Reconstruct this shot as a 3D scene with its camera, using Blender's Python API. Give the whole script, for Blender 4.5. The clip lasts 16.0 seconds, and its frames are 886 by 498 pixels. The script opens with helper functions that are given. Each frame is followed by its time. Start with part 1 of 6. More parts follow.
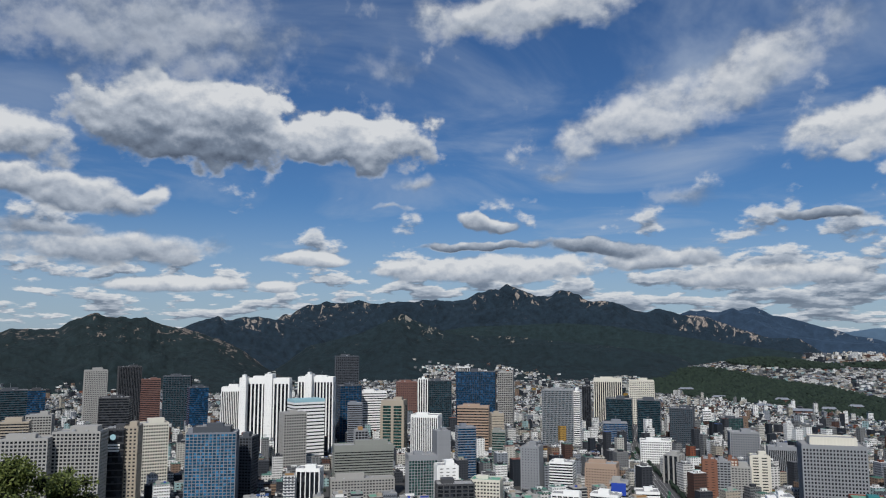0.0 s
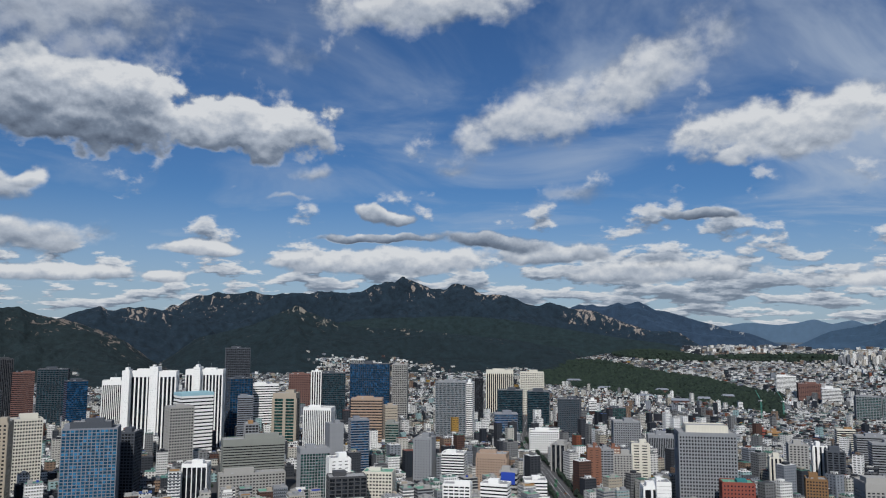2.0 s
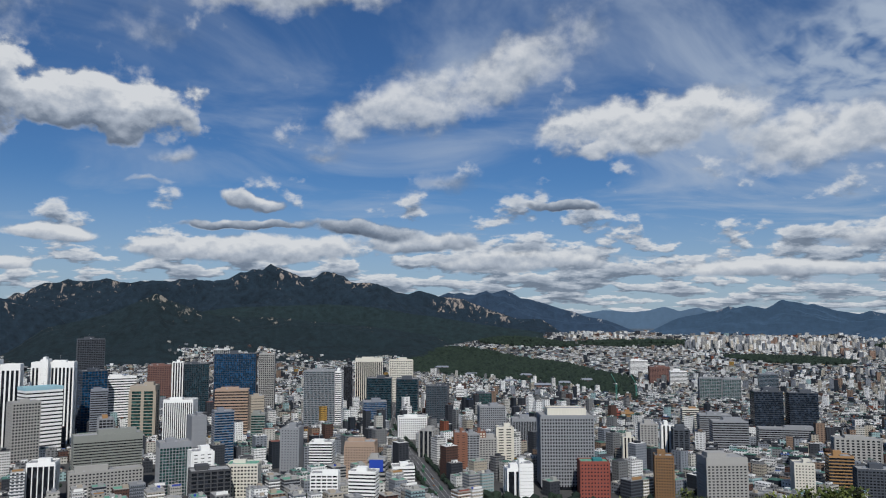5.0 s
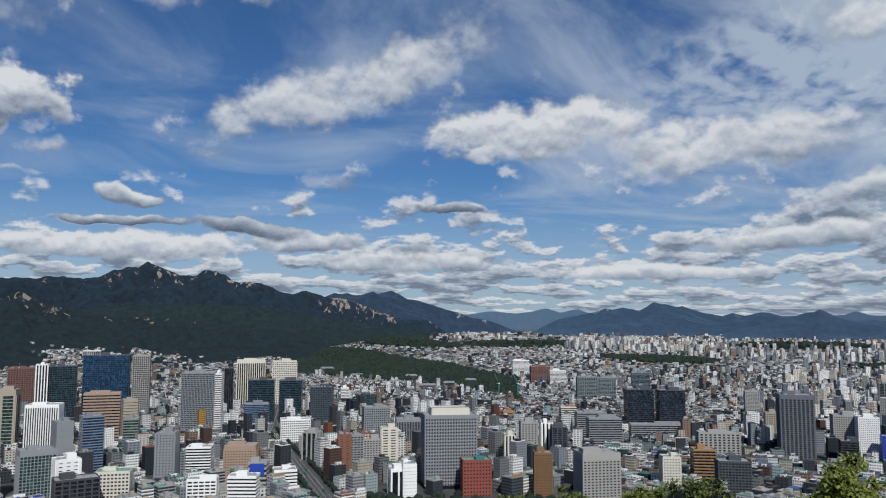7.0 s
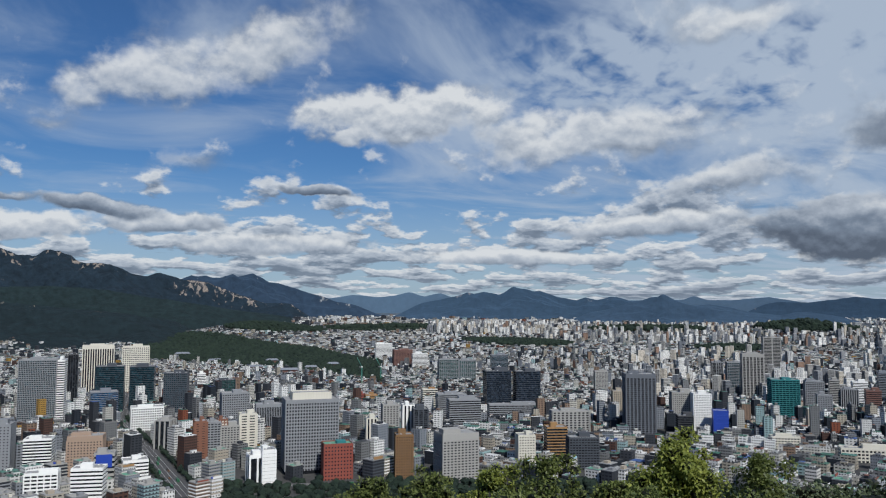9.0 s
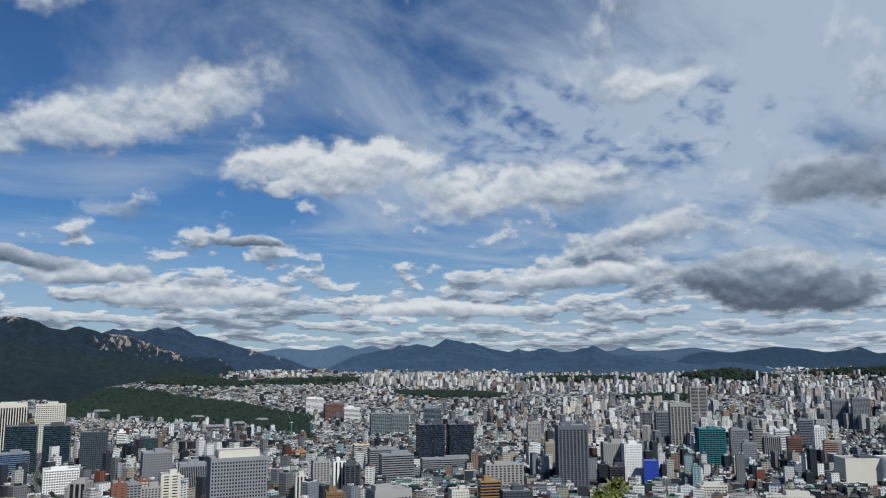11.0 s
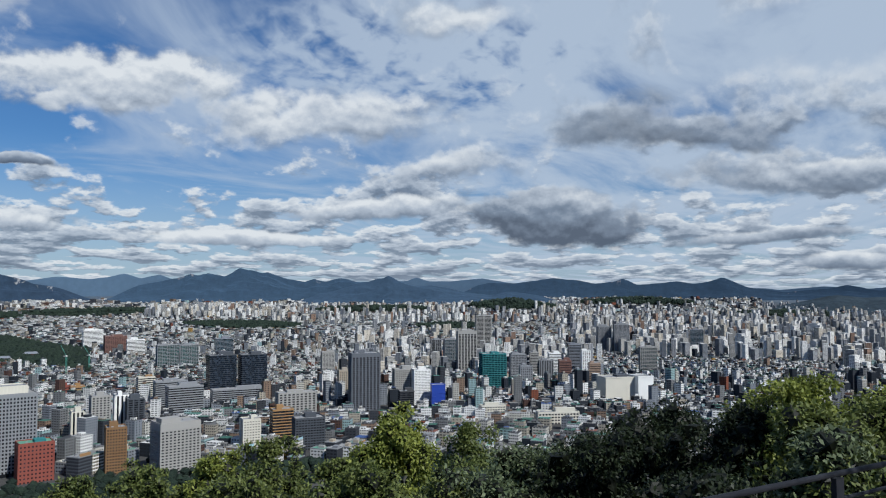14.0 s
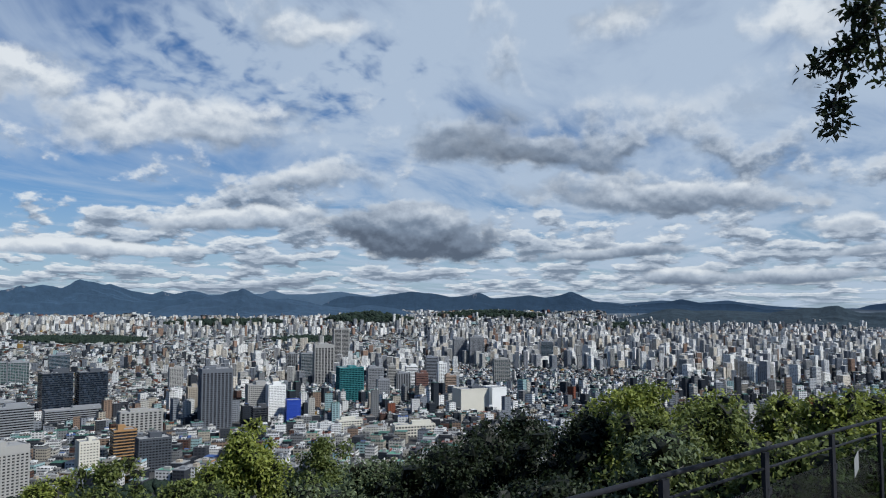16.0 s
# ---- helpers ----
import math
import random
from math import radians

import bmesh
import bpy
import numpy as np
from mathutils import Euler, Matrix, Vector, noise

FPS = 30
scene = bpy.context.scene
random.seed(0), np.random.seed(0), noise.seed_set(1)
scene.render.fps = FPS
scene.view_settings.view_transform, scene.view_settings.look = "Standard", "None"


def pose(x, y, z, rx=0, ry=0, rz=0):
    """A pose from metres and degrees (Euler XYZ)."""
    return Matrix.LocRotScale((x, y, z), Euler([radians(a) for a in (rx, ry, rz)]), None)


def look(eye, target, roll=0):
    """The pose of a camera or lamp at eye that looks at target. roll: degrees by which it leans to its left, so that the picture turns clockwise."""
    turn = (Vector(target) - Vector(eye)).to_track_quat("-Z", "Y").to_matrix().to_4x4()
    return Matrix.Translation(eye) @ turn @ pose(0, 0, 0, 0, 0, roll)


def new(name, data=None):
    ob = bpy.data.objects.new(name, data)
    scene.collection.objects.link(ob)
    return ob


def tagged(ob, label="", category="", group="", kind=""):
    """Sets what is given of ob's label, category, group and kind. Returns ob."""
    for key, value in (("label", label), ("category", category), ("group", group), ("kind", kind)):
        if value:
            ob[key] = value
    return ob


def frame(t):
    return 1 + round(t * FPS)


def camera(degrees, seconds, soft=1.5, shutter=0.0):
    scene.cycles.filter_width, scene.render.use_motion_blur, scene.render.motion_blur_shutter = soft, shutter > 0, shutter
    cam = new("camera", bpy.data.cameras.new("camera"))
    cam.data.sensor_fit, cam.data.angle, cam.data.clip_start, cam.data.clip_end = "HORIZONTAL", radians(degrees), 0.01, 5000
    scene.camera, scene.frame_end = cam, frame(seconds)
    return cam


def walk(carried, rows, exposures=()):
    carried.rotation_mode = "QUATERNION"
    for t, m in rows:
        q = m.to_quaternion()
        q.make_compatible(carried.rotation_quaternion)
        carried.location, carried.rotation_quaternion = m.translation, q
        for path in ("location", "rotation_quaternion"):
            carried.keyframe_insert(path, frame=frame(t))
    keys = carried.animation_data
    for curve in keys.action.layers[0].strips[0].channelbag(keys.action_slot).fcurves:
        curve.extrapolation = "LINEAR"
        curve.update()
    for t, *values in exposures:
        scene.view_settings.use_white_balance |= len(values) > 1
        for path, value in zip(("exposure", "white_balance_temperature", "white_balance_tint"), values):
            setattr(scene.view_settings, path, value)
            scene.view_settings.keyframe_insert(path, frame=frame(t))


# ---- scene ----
# ---- camera and walk ----
EYE = 211.7            # height of the eye over the city's ground
ARM = 0.25             # the camera is held this far in front of a turning body
cam = camera(60.3, 16.0, soft=1.12)
ROWS = [
    (0.0, -0.15, 6.73, -0.03), (0.5, -2.58, 6.44, -0.13), (1.0, -4.85, 6.26, -0.18), (1.5, -6.59, 6.15, -0.17),
    (2.0, -7.96, 6.18, -0.27), (2.5, -9.43, 6.13, -0.32), (3.0, -11.18, 5.85, -0.15), (3.5, -12.98, 5.55, -0.11),
    (4.0, -14.76, 5.40, -0.07), (6.5, -23.23, 5.41, -0.03), (7.0, -26.14, 5.38, -0.12), (7.5, -29.02, 5.13, -0.04),
    (8.0, -31.64, 4.76, -0.10), (8.5, -34.12, 4.46, -0.24), (9.0, -36.31, 4.19, -0.20), (9.2, -37.01, 4.12, -0.11),
    (11.3, -41.84, 8.27, 0.35), (11.5, -42.28, 7.80, 0.32), (12.0, -44.26, 4.99, 0.45), (12.5, -47.11, 2.83, 0.68),
    (13.0, -49.98, 2.36, 0.43), (13.5, -52.99, 2.42, 0.14), (14.0, -56.46, 2.83, 0.09), (14.5, -59.20, 3.29, -0.01),
    (15.0, -61.73, 3.60, -0.14), (15.5, -64.56, 3.66, -0.14), (16.0, -67.05, 3.82, -0.06),
]
walk(cam, [(t, pose(-ARM * math.sin(radians(yaw)), ARM * math.cos(radians(yaw)), EYE, 90 + pitch, roll, yaw))
           for t, yaw, pitch, roll in ROWS],
     exposures=[(0.0, -0.28, 6450, 10), (4.0, -0.31, 6400, 10), (9.0, -0.24, 6350, 9), (11.5, -0.24, 6260, 8), (12.5, -0.18, 6250, 8), (16.0, -0.10, 6200, 8)])

# ---- world: blue sky with cumulus and a thin broken deck ----
SUN_AZ, SUN_EL = 168.0, 45.0


class Tree:
    """A short way to write shader nodes."""

    def __init__(self, tree):
        self.t = tree
        tree.nodes.clear()

    def node(self, kind):
        return self.t.nodes.new(kind)

    def scatter(self, dims):
        n = self.node("ShaderNodeTexWhiteNoise")
        n.noise_dimensions = dims
        return n

    def attribute(self, name):
        n = self.node("ShaderNodeAttribute")
        n.attribute_name = name
        return n.outputs["Fac"]

    def put(self, socket, value):
        if isinstance(value, bpy.types.NodeSocket):
            self.t.links.new(value, socket)
        elif value is not None:
            socket.default_value = value

    def math(self, op, a, b=None, c=None, clamp=False):
        n = self.node("ShaderNodeMath")
        n.operation, n.use_clamp = op, clamp
        for s, v in zip(n.inputs, (a, b, c)):
            self.put(s, v)
        return n.outputs[0]

    def vmath(self, op, a, b=None, scale=None):
        n = self.node("ShaderNodeVectorMath")
        n.operation = op
        self.put(n.inputs[0], a)
        self.put(n.inputs[1], b)
        if scale is not None:
            self.put(n.inputs["Scale"], scale)
        return n.outputs["Value"] if op in ("LENGTH", "DOT_PRODUCT") else n.outputs[0]

    def xyz(self, x, y, z):
        n = self.node("ShaderNodeCombineXYZ")
        for s, v in zip(n.inputs, (x, y, z)):
            self.put(s, v)
        return n.outputs[0]

    def split(self, v):
        n = self.node("ShaderNodeSeparateXYZ")
        self.put(n.inputs[0], v)
        return n.outputs

    def noise(self, v, scale, detail=4, rough=0.55, dist=0.0, out=0, dims="3D"):
        n = self.node("ShaderNodeTexNoise")
        n.noise_dimensions = dims
        self.put(n.inputs["Vector"], v)
        for key, value in (("Scale", scale), ("Detail", detail), ("Roughness", rough), ("Distortion", dist)):
            self.put(n.inputs[key], value)
        return n.outputs[out]

    def remap(self, v, a, b, c=0.0, d=1.0, smooth=False):
        n = self.node("ShaderNodeMapRange")
        n.interpolation_type = "SMOOTHSTEP" if smooth else "LINEAR"
        for s, q in zip(n.inputs, (v, a, b, c, d)):
            self.put(s, q)
        return n.outputs[0]

    def mix(self, f, a, b, blend="MIX"):
        n = self.node("ShaderNodeMix")
        n.data_type, n.blend_type = "RGBA", blend
        self.put(n.inputs[0], f)
        self.put(n.inputs[6], a)
        self.put(n.inputs[7], b)
        return n.outputs[2]

    def ramp(self, f, stops, flat=False):
        n = self.node("ShaderNodeValToRGB")
        r = n.color_ramp
        r.interpolation = "CONSTANT" if flat else "LINEAR"
        while len(r.elements) < len(stops):
            r.elements.new(0.5)
        for e, (p, c) in zip(r.elements, stops):
            e.position, e.color = p, (*c, 1) if len(c) == 3 else c
        self.put(n.inputs[0], f)
        return n.outputs[0]


# each cloud: bearing, height in degrees, half width, half height, lean, body, softness of its edge, tone
CLOUDS = []


def cloud(az, el, wide, high, lean=0.0, body=1.0, soft=0.3, tone=0.6):
    CLOUDS.append((az, el, wide, high, lean, body, soft, tone))


cloud(18.5, 15.4, 6.4, 3.3, 0, 1.1, 0.12, 0.52)
cloud(7.0, 14.7, 5.5, 2.1, -5, 1.05, 0.15, 0.62)
cloud(22.3, 21.3, 12.7, 3.9, 0, 0.95, 0.75, 0.56)
cloud(-7.0, 23.8, 10.0, 2.0, 4, 0.95, 0.5, 0.7)
cloud(3.5, 20.1, 7.4, 2.4, 0, 0.55, 1, 0.5)
cloud(29.6, 13.3, 3.3, 1.6, -8, 1, 0.25, 0.66)
cloud(27.5, 10.1, 6.1, 1.3, -6, 1, 0.3, 0.58)
cloud(21.3, 10.0, 1.2, 0.6, 0, 0.9, 0.3, 0.7)
cloud(-14.5, 15.8, 7.3, 2.5, 20, 0.92, 0.55, 0.7)
cloud(-22.5, 18.2, 7.1, 2.2, 20, 0.92, 0.6, 0.72)
cloud(-28.1, 20.6, 4.1, 3.2, 40, 0.72, 0.85, 0.62)
cloud(-9.0, 12.6, 3.6, 1.0, 8, 0.65, 0.8, 0.6)
cloud(-33.2, 14.2, 8.0, 2.2, 4, 0.98, 0.35, 0.74)
cloud(-29.4, 12.4, 2.8, 1.0, 0, 0.9, 0.4, 0.7)
cloud(-42.8, 12.3, 4.0, 2.2, -10, 0.95, 0.45, 0.66)
cloud(-17.5, 10.3, 5.1, 1.4, 10, 0.68, 0.8, 0.5)
cloud(-26.9, 8.2, 2.7, 0.5, -2, 0.95, 0.2, 0.27)
cloud(-3.8, 8.5, 2.0, 0.7, 0, 1, 0.2, 0.55)
cloud(2.0, 11.9, 2.2, 0.9, 12, 0.75, 0.7, 0.62)
cloud(3.9, 10.1, 3.0, 0.4, 0, 0.65, 0.6, 0.62)
cloud(23.4, 6.2, 9.7, 1.8, 0, 0.82, 0.4, 0.58)
cloud(27.6, 7.4, 4.7, 0.7, 0, 0.85, 0.5, 0.45)
cloud(19.6, 3.8, 5.4, 0.7, 0, 0.92, 0.2, 0.76)
cloud(12.2, 3.7, 1.5, 0.4, 0, 1, 0.2, 0.78)
cloud(9.9, 5.8, 3.1, 0.6, 0, 0.95, 0.2, 0.78)
cloud(-3.4, 5.0, 10.9, 1.4, 0, 0.78, 0.15, 0.72)
cloud(-3.0, 6.9, 4.9, 0.4, 0, 0.95, 0.2, 0.3)
cloud(-11.8, 6.6, 5.1, 0.7, -5, 1, 0.2, 0.34)
cloud(-15.8, 5.7, 5.1, 0.8, 0, 0.95, 0.25, 0.58)
cloud(-23.0, 4.3, 8.6, 1.2, 0, 0.78, 0.25, 0.64)
cloud(-47.8, 12.3, 10.3, 2.1, 9, 0.88, 0.5, 0.66)
cloud(-57.1, 9.0, 7.3, 1.4, 8, 0.85, 0.6, 0.6)
cloud(-57.8, 19.3, 5.6, 1.8, 10, 0.85, 0.6, 0.8)
cloud(-51.9, 5.7, 7.1, 1.0, 2, 0.9, 0.3, 0.62)
cloud(-41.6, 3.5, 8.2, 0.7, 0, 0.9, 0.25, 0.74)
cloud(-64.9, 4.9, 5.6, 2.0, -6, 1.12, 0.25, 0.22)
cloud(-69.3, 12.4, 5.7, 2.2, 10, 0.98, 0.6, 0.26)
cloud(-48.5, 12.1, 10.2, 1.9, 4, 0.85, 0.5, 0.68)
cloud(-75.4, 10.7, 8.3, 1.4, -12, 0.95, 0.5, 0.3)
cloud(-80.1, 19.9, 4.7, 1.9, 10, 0.85, 0.8, 0.86)
cloud(-93.1, 18.5, 5.6, 1.8, 0, 0.85, 0.6, 0.82)
cloud(-84.4, 13.7, 15.4, 2.8, 3, 0.66, 1, 0.7)
cloud(-83.5, 7.4, 11.3, 1.6, -3, 0.92, 0.4, 0.46)
cloud(-79.4, 3.4, 6.9, 0.6, 3, 0.85, 0.3, 0.42)
cloud(-84.6, 1.6, 2.9, 0.7, 0, 1, 0.25, 0.42)
cloud(-91.6, 1.6, 5.6, 0.7, 0, 0.9, 0.3, 0.46)
cloud(-94.4, 5.2, 2.9, 0.9, 0, 0.85, 0.5, 0.7)
cloud(-97.0, 3.4, 3.5, 0.5, 6, 0.85, 0.4, 0.45)

world = bpy.data.worlds.new("sky")
scene.world = world
world.use_nodes = True
w = Tree(world.node_tree)
tc = w.node("ShaderNodeTexCoord")
dx, dy, dz = w.split(tc.outputs["Generated"])
az = w.math("MULTIPLY", w.math("ARCTAN2", w.math("MULTIPLY", dx, -1), dy), 57.2958)
el = w.math("MULTIPLY", w.math("ARCSINE", dz), 57.2958)
P = w.xyz(az, el, 0.0)


def plane_of(x, y, power):
    """The cloud deck seen from below, drawn out less than a flat sheet would be, as heaped clouds are."""
    flat = w.math("POWER", w.math("DIVIDE", 22.0, w.math("MAXIMUM", w.math("ADD", y, 2.2), 0.7)), power)
    xr = w.math("MULTIPLY", x, 0.01745)
    return w.xyz(w.math("MULTIPLY", w.math("SINE", xr), flat), w.math("MULTIPLY", w.math("COSINE", xr), flat), 0.0)


def deck_field(x, y):
    """Heaps of cumulus low over the horizon, closing up to a broken deck towards the east."""
    deck = w.noise(plane_of(x, y, 0.33), 11.0, 6, 0.54, 0.0)
    broad = w.noise(plane_of(x, y, 0.6), 1.7, 3, 0.5, 0.0)
    closing = w.math("ADD", w.remap(x, -26, -60, 0.0, 0.10, True), w.remap(y, 14.0, 20.0, 0.0, -0.22, True))
    low = w.remap(y, w.remap(x, -20, -60, 8.5, 12.0), 4.0, 0.0, 0.15, True)
    gap = w.remap(x, 4, 20, 0.0, -0.07, True)
    gate = w.math("ADD", w.math("MAXIMUM", closing, w.math("ADD", low, gap)), -0.60)
    return w.math("MULTIPLY", w.math("ADD", w.math("ADD", deck, gate), w.math("MULTIPLY", w.math("SUBTRACT", broad, 0.5), 0.45)), 3.6)


px_, py_, _ = w.split(P)
billow = w.noise(P, 0.24, 3.0, 0.50, 0.0, out=1)
warp = w.vmath("MULTIPLY", w.vmath("SUBTRACT", billow, (0.5, 0.5, 0.5)), (6.5, 4.4, 0.0))
near_ground = w.remap(py_, 2.0, 13.0, 0.22, 1.0)
Q = w.vmath("ADD", P, w.vmath("MULTIPLY", warp, w.xyz(near_ground, w.remap(py_, 3.0, 13.0, 0.08, 1.0), 0.0)))
best, weights, rises, softs, tones = None, None, None, None, None
for a, e, wide, high, lean, body, soft, tone in CLOUDS:
    c, s = math.cos(radians(lean)), math.sin(radians(lean))
    d = w.vmath("SUBTRACT", Q, (a, e, 0))
    u = w.vmath("DOT_PRODUCT", d, (c / wide, -s / wide, 0))
    v = w.vmath("DOT_PRODUCT", d, (s / high, c / high, 0))
    flat_v = w.math("MAXIMUM", v, w.math("MULTIPLY", v, -1.35 + 0.35 * soft))
    g = w.math("SUBTRACT", body, w.math("MULTIPLY", w.vmath("LENGTH", w.xyz(u, flat_v, 0)), 0.72))
    best = g if best is None else w.math("SMOOTH_MAX", best, g, 0.10)
    near_w = w.math("POWER", w.math("MAXIMUM", g, 0.001), 3.0)
    rise_w = w.math("MULTIPLY", near_w, v)
    weights = near_w if weights is None else w.math("ADD", weights, near_w)
    rises = rise_w if rises is None else w.math("ADD", rises, rise_w)
    softs = w.math("MULTIPLY", near_w, soft) if softs is None else w.math("MULTIPLY_ADD", near_w, soft, softs)
    tones = w.math("MULTIPLY", near_w, tone) if tones is None else w.math("MULTIPLY_ADD", near_w, tone, tones)
rise = w.math("DIVIDE", rises, weights)
softness = w.math("DIVIDE", softs, weights)
tone_c = w.math("DIVIDE", tones, weights)

deck_here = deck_field(px_, py_)
lift = w.math("MULTIPLY_ADD", w.math("MAXIMUM", py_, 0.0), 0.06, 0.16)
deck_up = deck_field(px_, w.math("ADD", py_, lift))
fine = w.noise(w.vmath("MULTIPLY", P, (0.85, 1.1, 1.0)), 0.52, 6, 0.55)
fine_up = w.noise(w.vmath("MULTIPLY", w.vmath("ADD", P, w.xyz(0.0, 0.45, 0.0)), (0.85, 1.1, 1.0)), 0.52, 6, 0.50)
streak = w.noise(w.vmath("MULTIPLY", Q, (0.45, 0.9, 1.0)), 0.42, 4, 0.5)
grain = w.math("MULTIPLY", w.math("SUBTRACT", fine, 0.5), w.remap(softness, 0.1, 1.0, 0.95, 0.80))
heap = w.math("ADD", w.math("SUBTRACT", best, 0.15), grain)
sheet_c = w.math("ADD", deck_here, w.math("MULTIPLY", w.math("SUBTRACT", fine, 0.5), 0.25))
heap_cover = w.remap(heap, -0.04, w.math("MULTIPLY_ADD", softness, 0.80, 0.06), 0.0, 1.0, True)
heap_cover = w.math("MULTIPLY", heap_cover, w.remap(softness, 0.35, 1.0, 1.0, 0.74))
deck_cover = w.remap(sheet_c, -0.06, w.math("ADD", w.remap(py_, 5.0, 14.0, 0.20, 0.55), w.math("MULTIPLY", w.remap(px_, -38, -66, 0.0, 0.30), w.remap(py_, 5.0, 12.0, 0.2, 1.0))), 0.0, 0.94, True)
# lit tops and shaded bases
relief = w.math("SUBTRACT", fine, fine_up)
crown_light = w.math("MULTIPLY", w.remap(rise, -0.8, 0.7, -0.40, 0.40), w.remap(softness, 0.1, 0.8, 1.0, 0.35))
heap_lit = w.math("ADD", w.math("ADD", tone_c, crown_light), w.math("MULTIPLY", relief, w.remap(softness, 0.1, 1.0, 1.15, 0.45)))
heap_lit = w.math("ADD", heap_lit, w.math("MULTIPLY", w.math("SUBTRACT", streak, 0.5), 0.35))
deck_edge = w.remap(w.math("SUBTRACT", deck_here, deck_up), -0.20, 0.26, 0.0, 1.0)
deck_lit = w.math("MULTIPLY", w.math("ADD", w.math("MULTIPLY", deck_edge, 0.62), 0.30), w.remap(sheet_c, 0.18, 0.95, 1.0, 0.42))
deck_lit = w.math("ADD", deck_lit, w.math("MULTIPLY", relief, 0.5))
shades = [(0.0, (0.115, 0.145, 0.20)), (0.32, (0.25, 0.305, 0.395)), (0.62, (0.56, 0.62, 0.71)), (0.9, (0.93, 0.95, 0.97))]
tint = w.mix(heap_cover, w.ramp(w.math("MAXIMUM", deck_lit, 0.0, clamp=True), shades), w.ramp(w.math("MAXIMUM", heap_lit, 0.0, clamp=True), shades))
cover = w.math("SUBTRACT", 1.0, w.math("MULTIPLY", w.math("SUBTRACT", 1.0, heap_cover), w.math("SUBTRACT", 1.0, deck_cover)))
# a thin high veil, thicker to the east, with a dappled patch
vx, vy, _ = w.split(P)
sheet_n = w.noise(w.vmath("MULTIPLY", plane_of(vx, vy, 0.7), (1.0, 1.5, 1.0)), 2.1, 6, 0.58, 0.7)
dapple = w.noise(plane_of(vx, vy, 0.55), 26.0, 3, 0.5, 0.3)
spot_d = w.vmath("SUBTRACT", P, (-54.0, 17.0, 0.0))
near_d = w.remap(w.vmath("LENGTH", w.vmath("MULTIPLY", spot_d, (0.07, 0.22, 0.0))), 0.5, 1.3, 1.0, 0.0, True)
veil = w.math("ADD", sheet_n, w.remap(vx, -22, -62, 0.0, 0.17, True))
veil = w.math("ADD", veil, w.math("MULTIPLY", near_d, w.math("MULTIPLY", w.math("SUBTRACT", dapple, 0.42), 0.9)))
veil = w.math("MULTIPLY", w.remap(veil, 0.42, 0.76, 0.0, 1.0, True), w.remap(vx, 20, -60, 0.35, 0.92))
veil = w.math("MAXIMUM", veil, w.remap(vy, 11.0, 1.0, 0.0, 0.55, True))
sky = w.node("ShaderNodeTexSky")
sky.sky_type = "NISHITA"
sky.sun_disc, sky.sun_elevation, sky.sun_rotation = False, radians(SUN_EL), radians(192)
sky.air_density, sky.dust_density, sky.ozone_density = 1.0, 0.4, 3.0
hue = w.mix(1.0, sky.outputs[0], (0.48, 0.77, 1.10, 1), "MULTIPLY")
bg_sky = w.node("ShaderNodeBackground")
w.put(bg_sky.inputs[0], hue)
bg_sky.inputs[1].default_value = 0.075
bg_veil = w.node("ShaderNodeBackground")
bg_veil.inputs[0].default_value, bg_veil.inputs[1].default_value = (0.68, 0.80, 0.97, 1), 0.72
thin = w.node("ShaderNodeMixShader")
w.put(thin.inputs[0], veil)
w.t.links.new(bg_sky.outputs[0], thin.inputs[1])
w.t.links.new(bg_veil.outputs[0], thin.inputs[2])
bg_cloud = w.node("ShaderNodeBackground")
w.put(bg_cloud.inputs[0], tint)
bg_cloud.inputs[1].default_value = 0.88
mixer = w.node("ShaderNodeMixShader")
w.put(mixer.inputs[0], w.math("MULTIPLY", cover, w.remap(dz, -0.02, 0.01, 0.0, 0.96)))
w.t.links.new(thin.outputs[0], mixer.inputs[1])
w.t.links.new(bg_cloud.outputs[0], mixer.inputs[2])
wout = w.node("ShaderNodeOutputWorld")
w.t.links.new(mixer.outputs[0], wout.inputs[0])


def compass(az, D=1.0):
    return Vector((-math.sin(radians(az)) * D, math.cos(radians(az)) * D, 0))


sun = new("sun", bpy.data.lights.new("sun", "SUN"))
sun.data.energy, sun.data.angle, sun.data.color = 5.0, radians(0.5), (1.0, 0.965, 0.91)
toward = compass(SUN_AZ) * math.cos(radians(SUN_EL)) + Vector((0, 0, math.sin(radians(SUN_EL))))
sun.matrix_world = look(toward * 400 + Vector((0, 0, 300)), (0, 0, 300))


# ---- materials ----
def surface(name, rough=0.8, metal=0.0, spec=0.5):
    m = bpy.data.materials.new(name)
    m.use_nodes = True
    t = Tree(m.node_tree)
    b = t.node("ShaderNodeBsdfPrincipled")
    b.inputs["Roughness"].default_value, b.inputs["Metallic"].default_value = rough, metal
    b.inputs["Specular IOR Level"].default_value = spec
    o = t.node("ShaderNodeOutputMaterial")
    t.t.links.new(b.outputs[0], o.inputs[0])
    return m, t, b


def shade(t, b, colour, height=None, strength=0.4, distance=0.1, rough=None):
    t.put(b.inputs["Base Color"], colour)
    if height is not None:
        n = t.node("ShaderNodeBump")
        n.inputs["Strength"].default_value, n.inputs["Distance"].default_value = strength, distance
        t.put(n.inputs["Height"], height)
        t.put(b.inputs["Normal"], n.outputs[0])
    if rough is not None:
        t.put(b.inputs["Roughness"], rough)


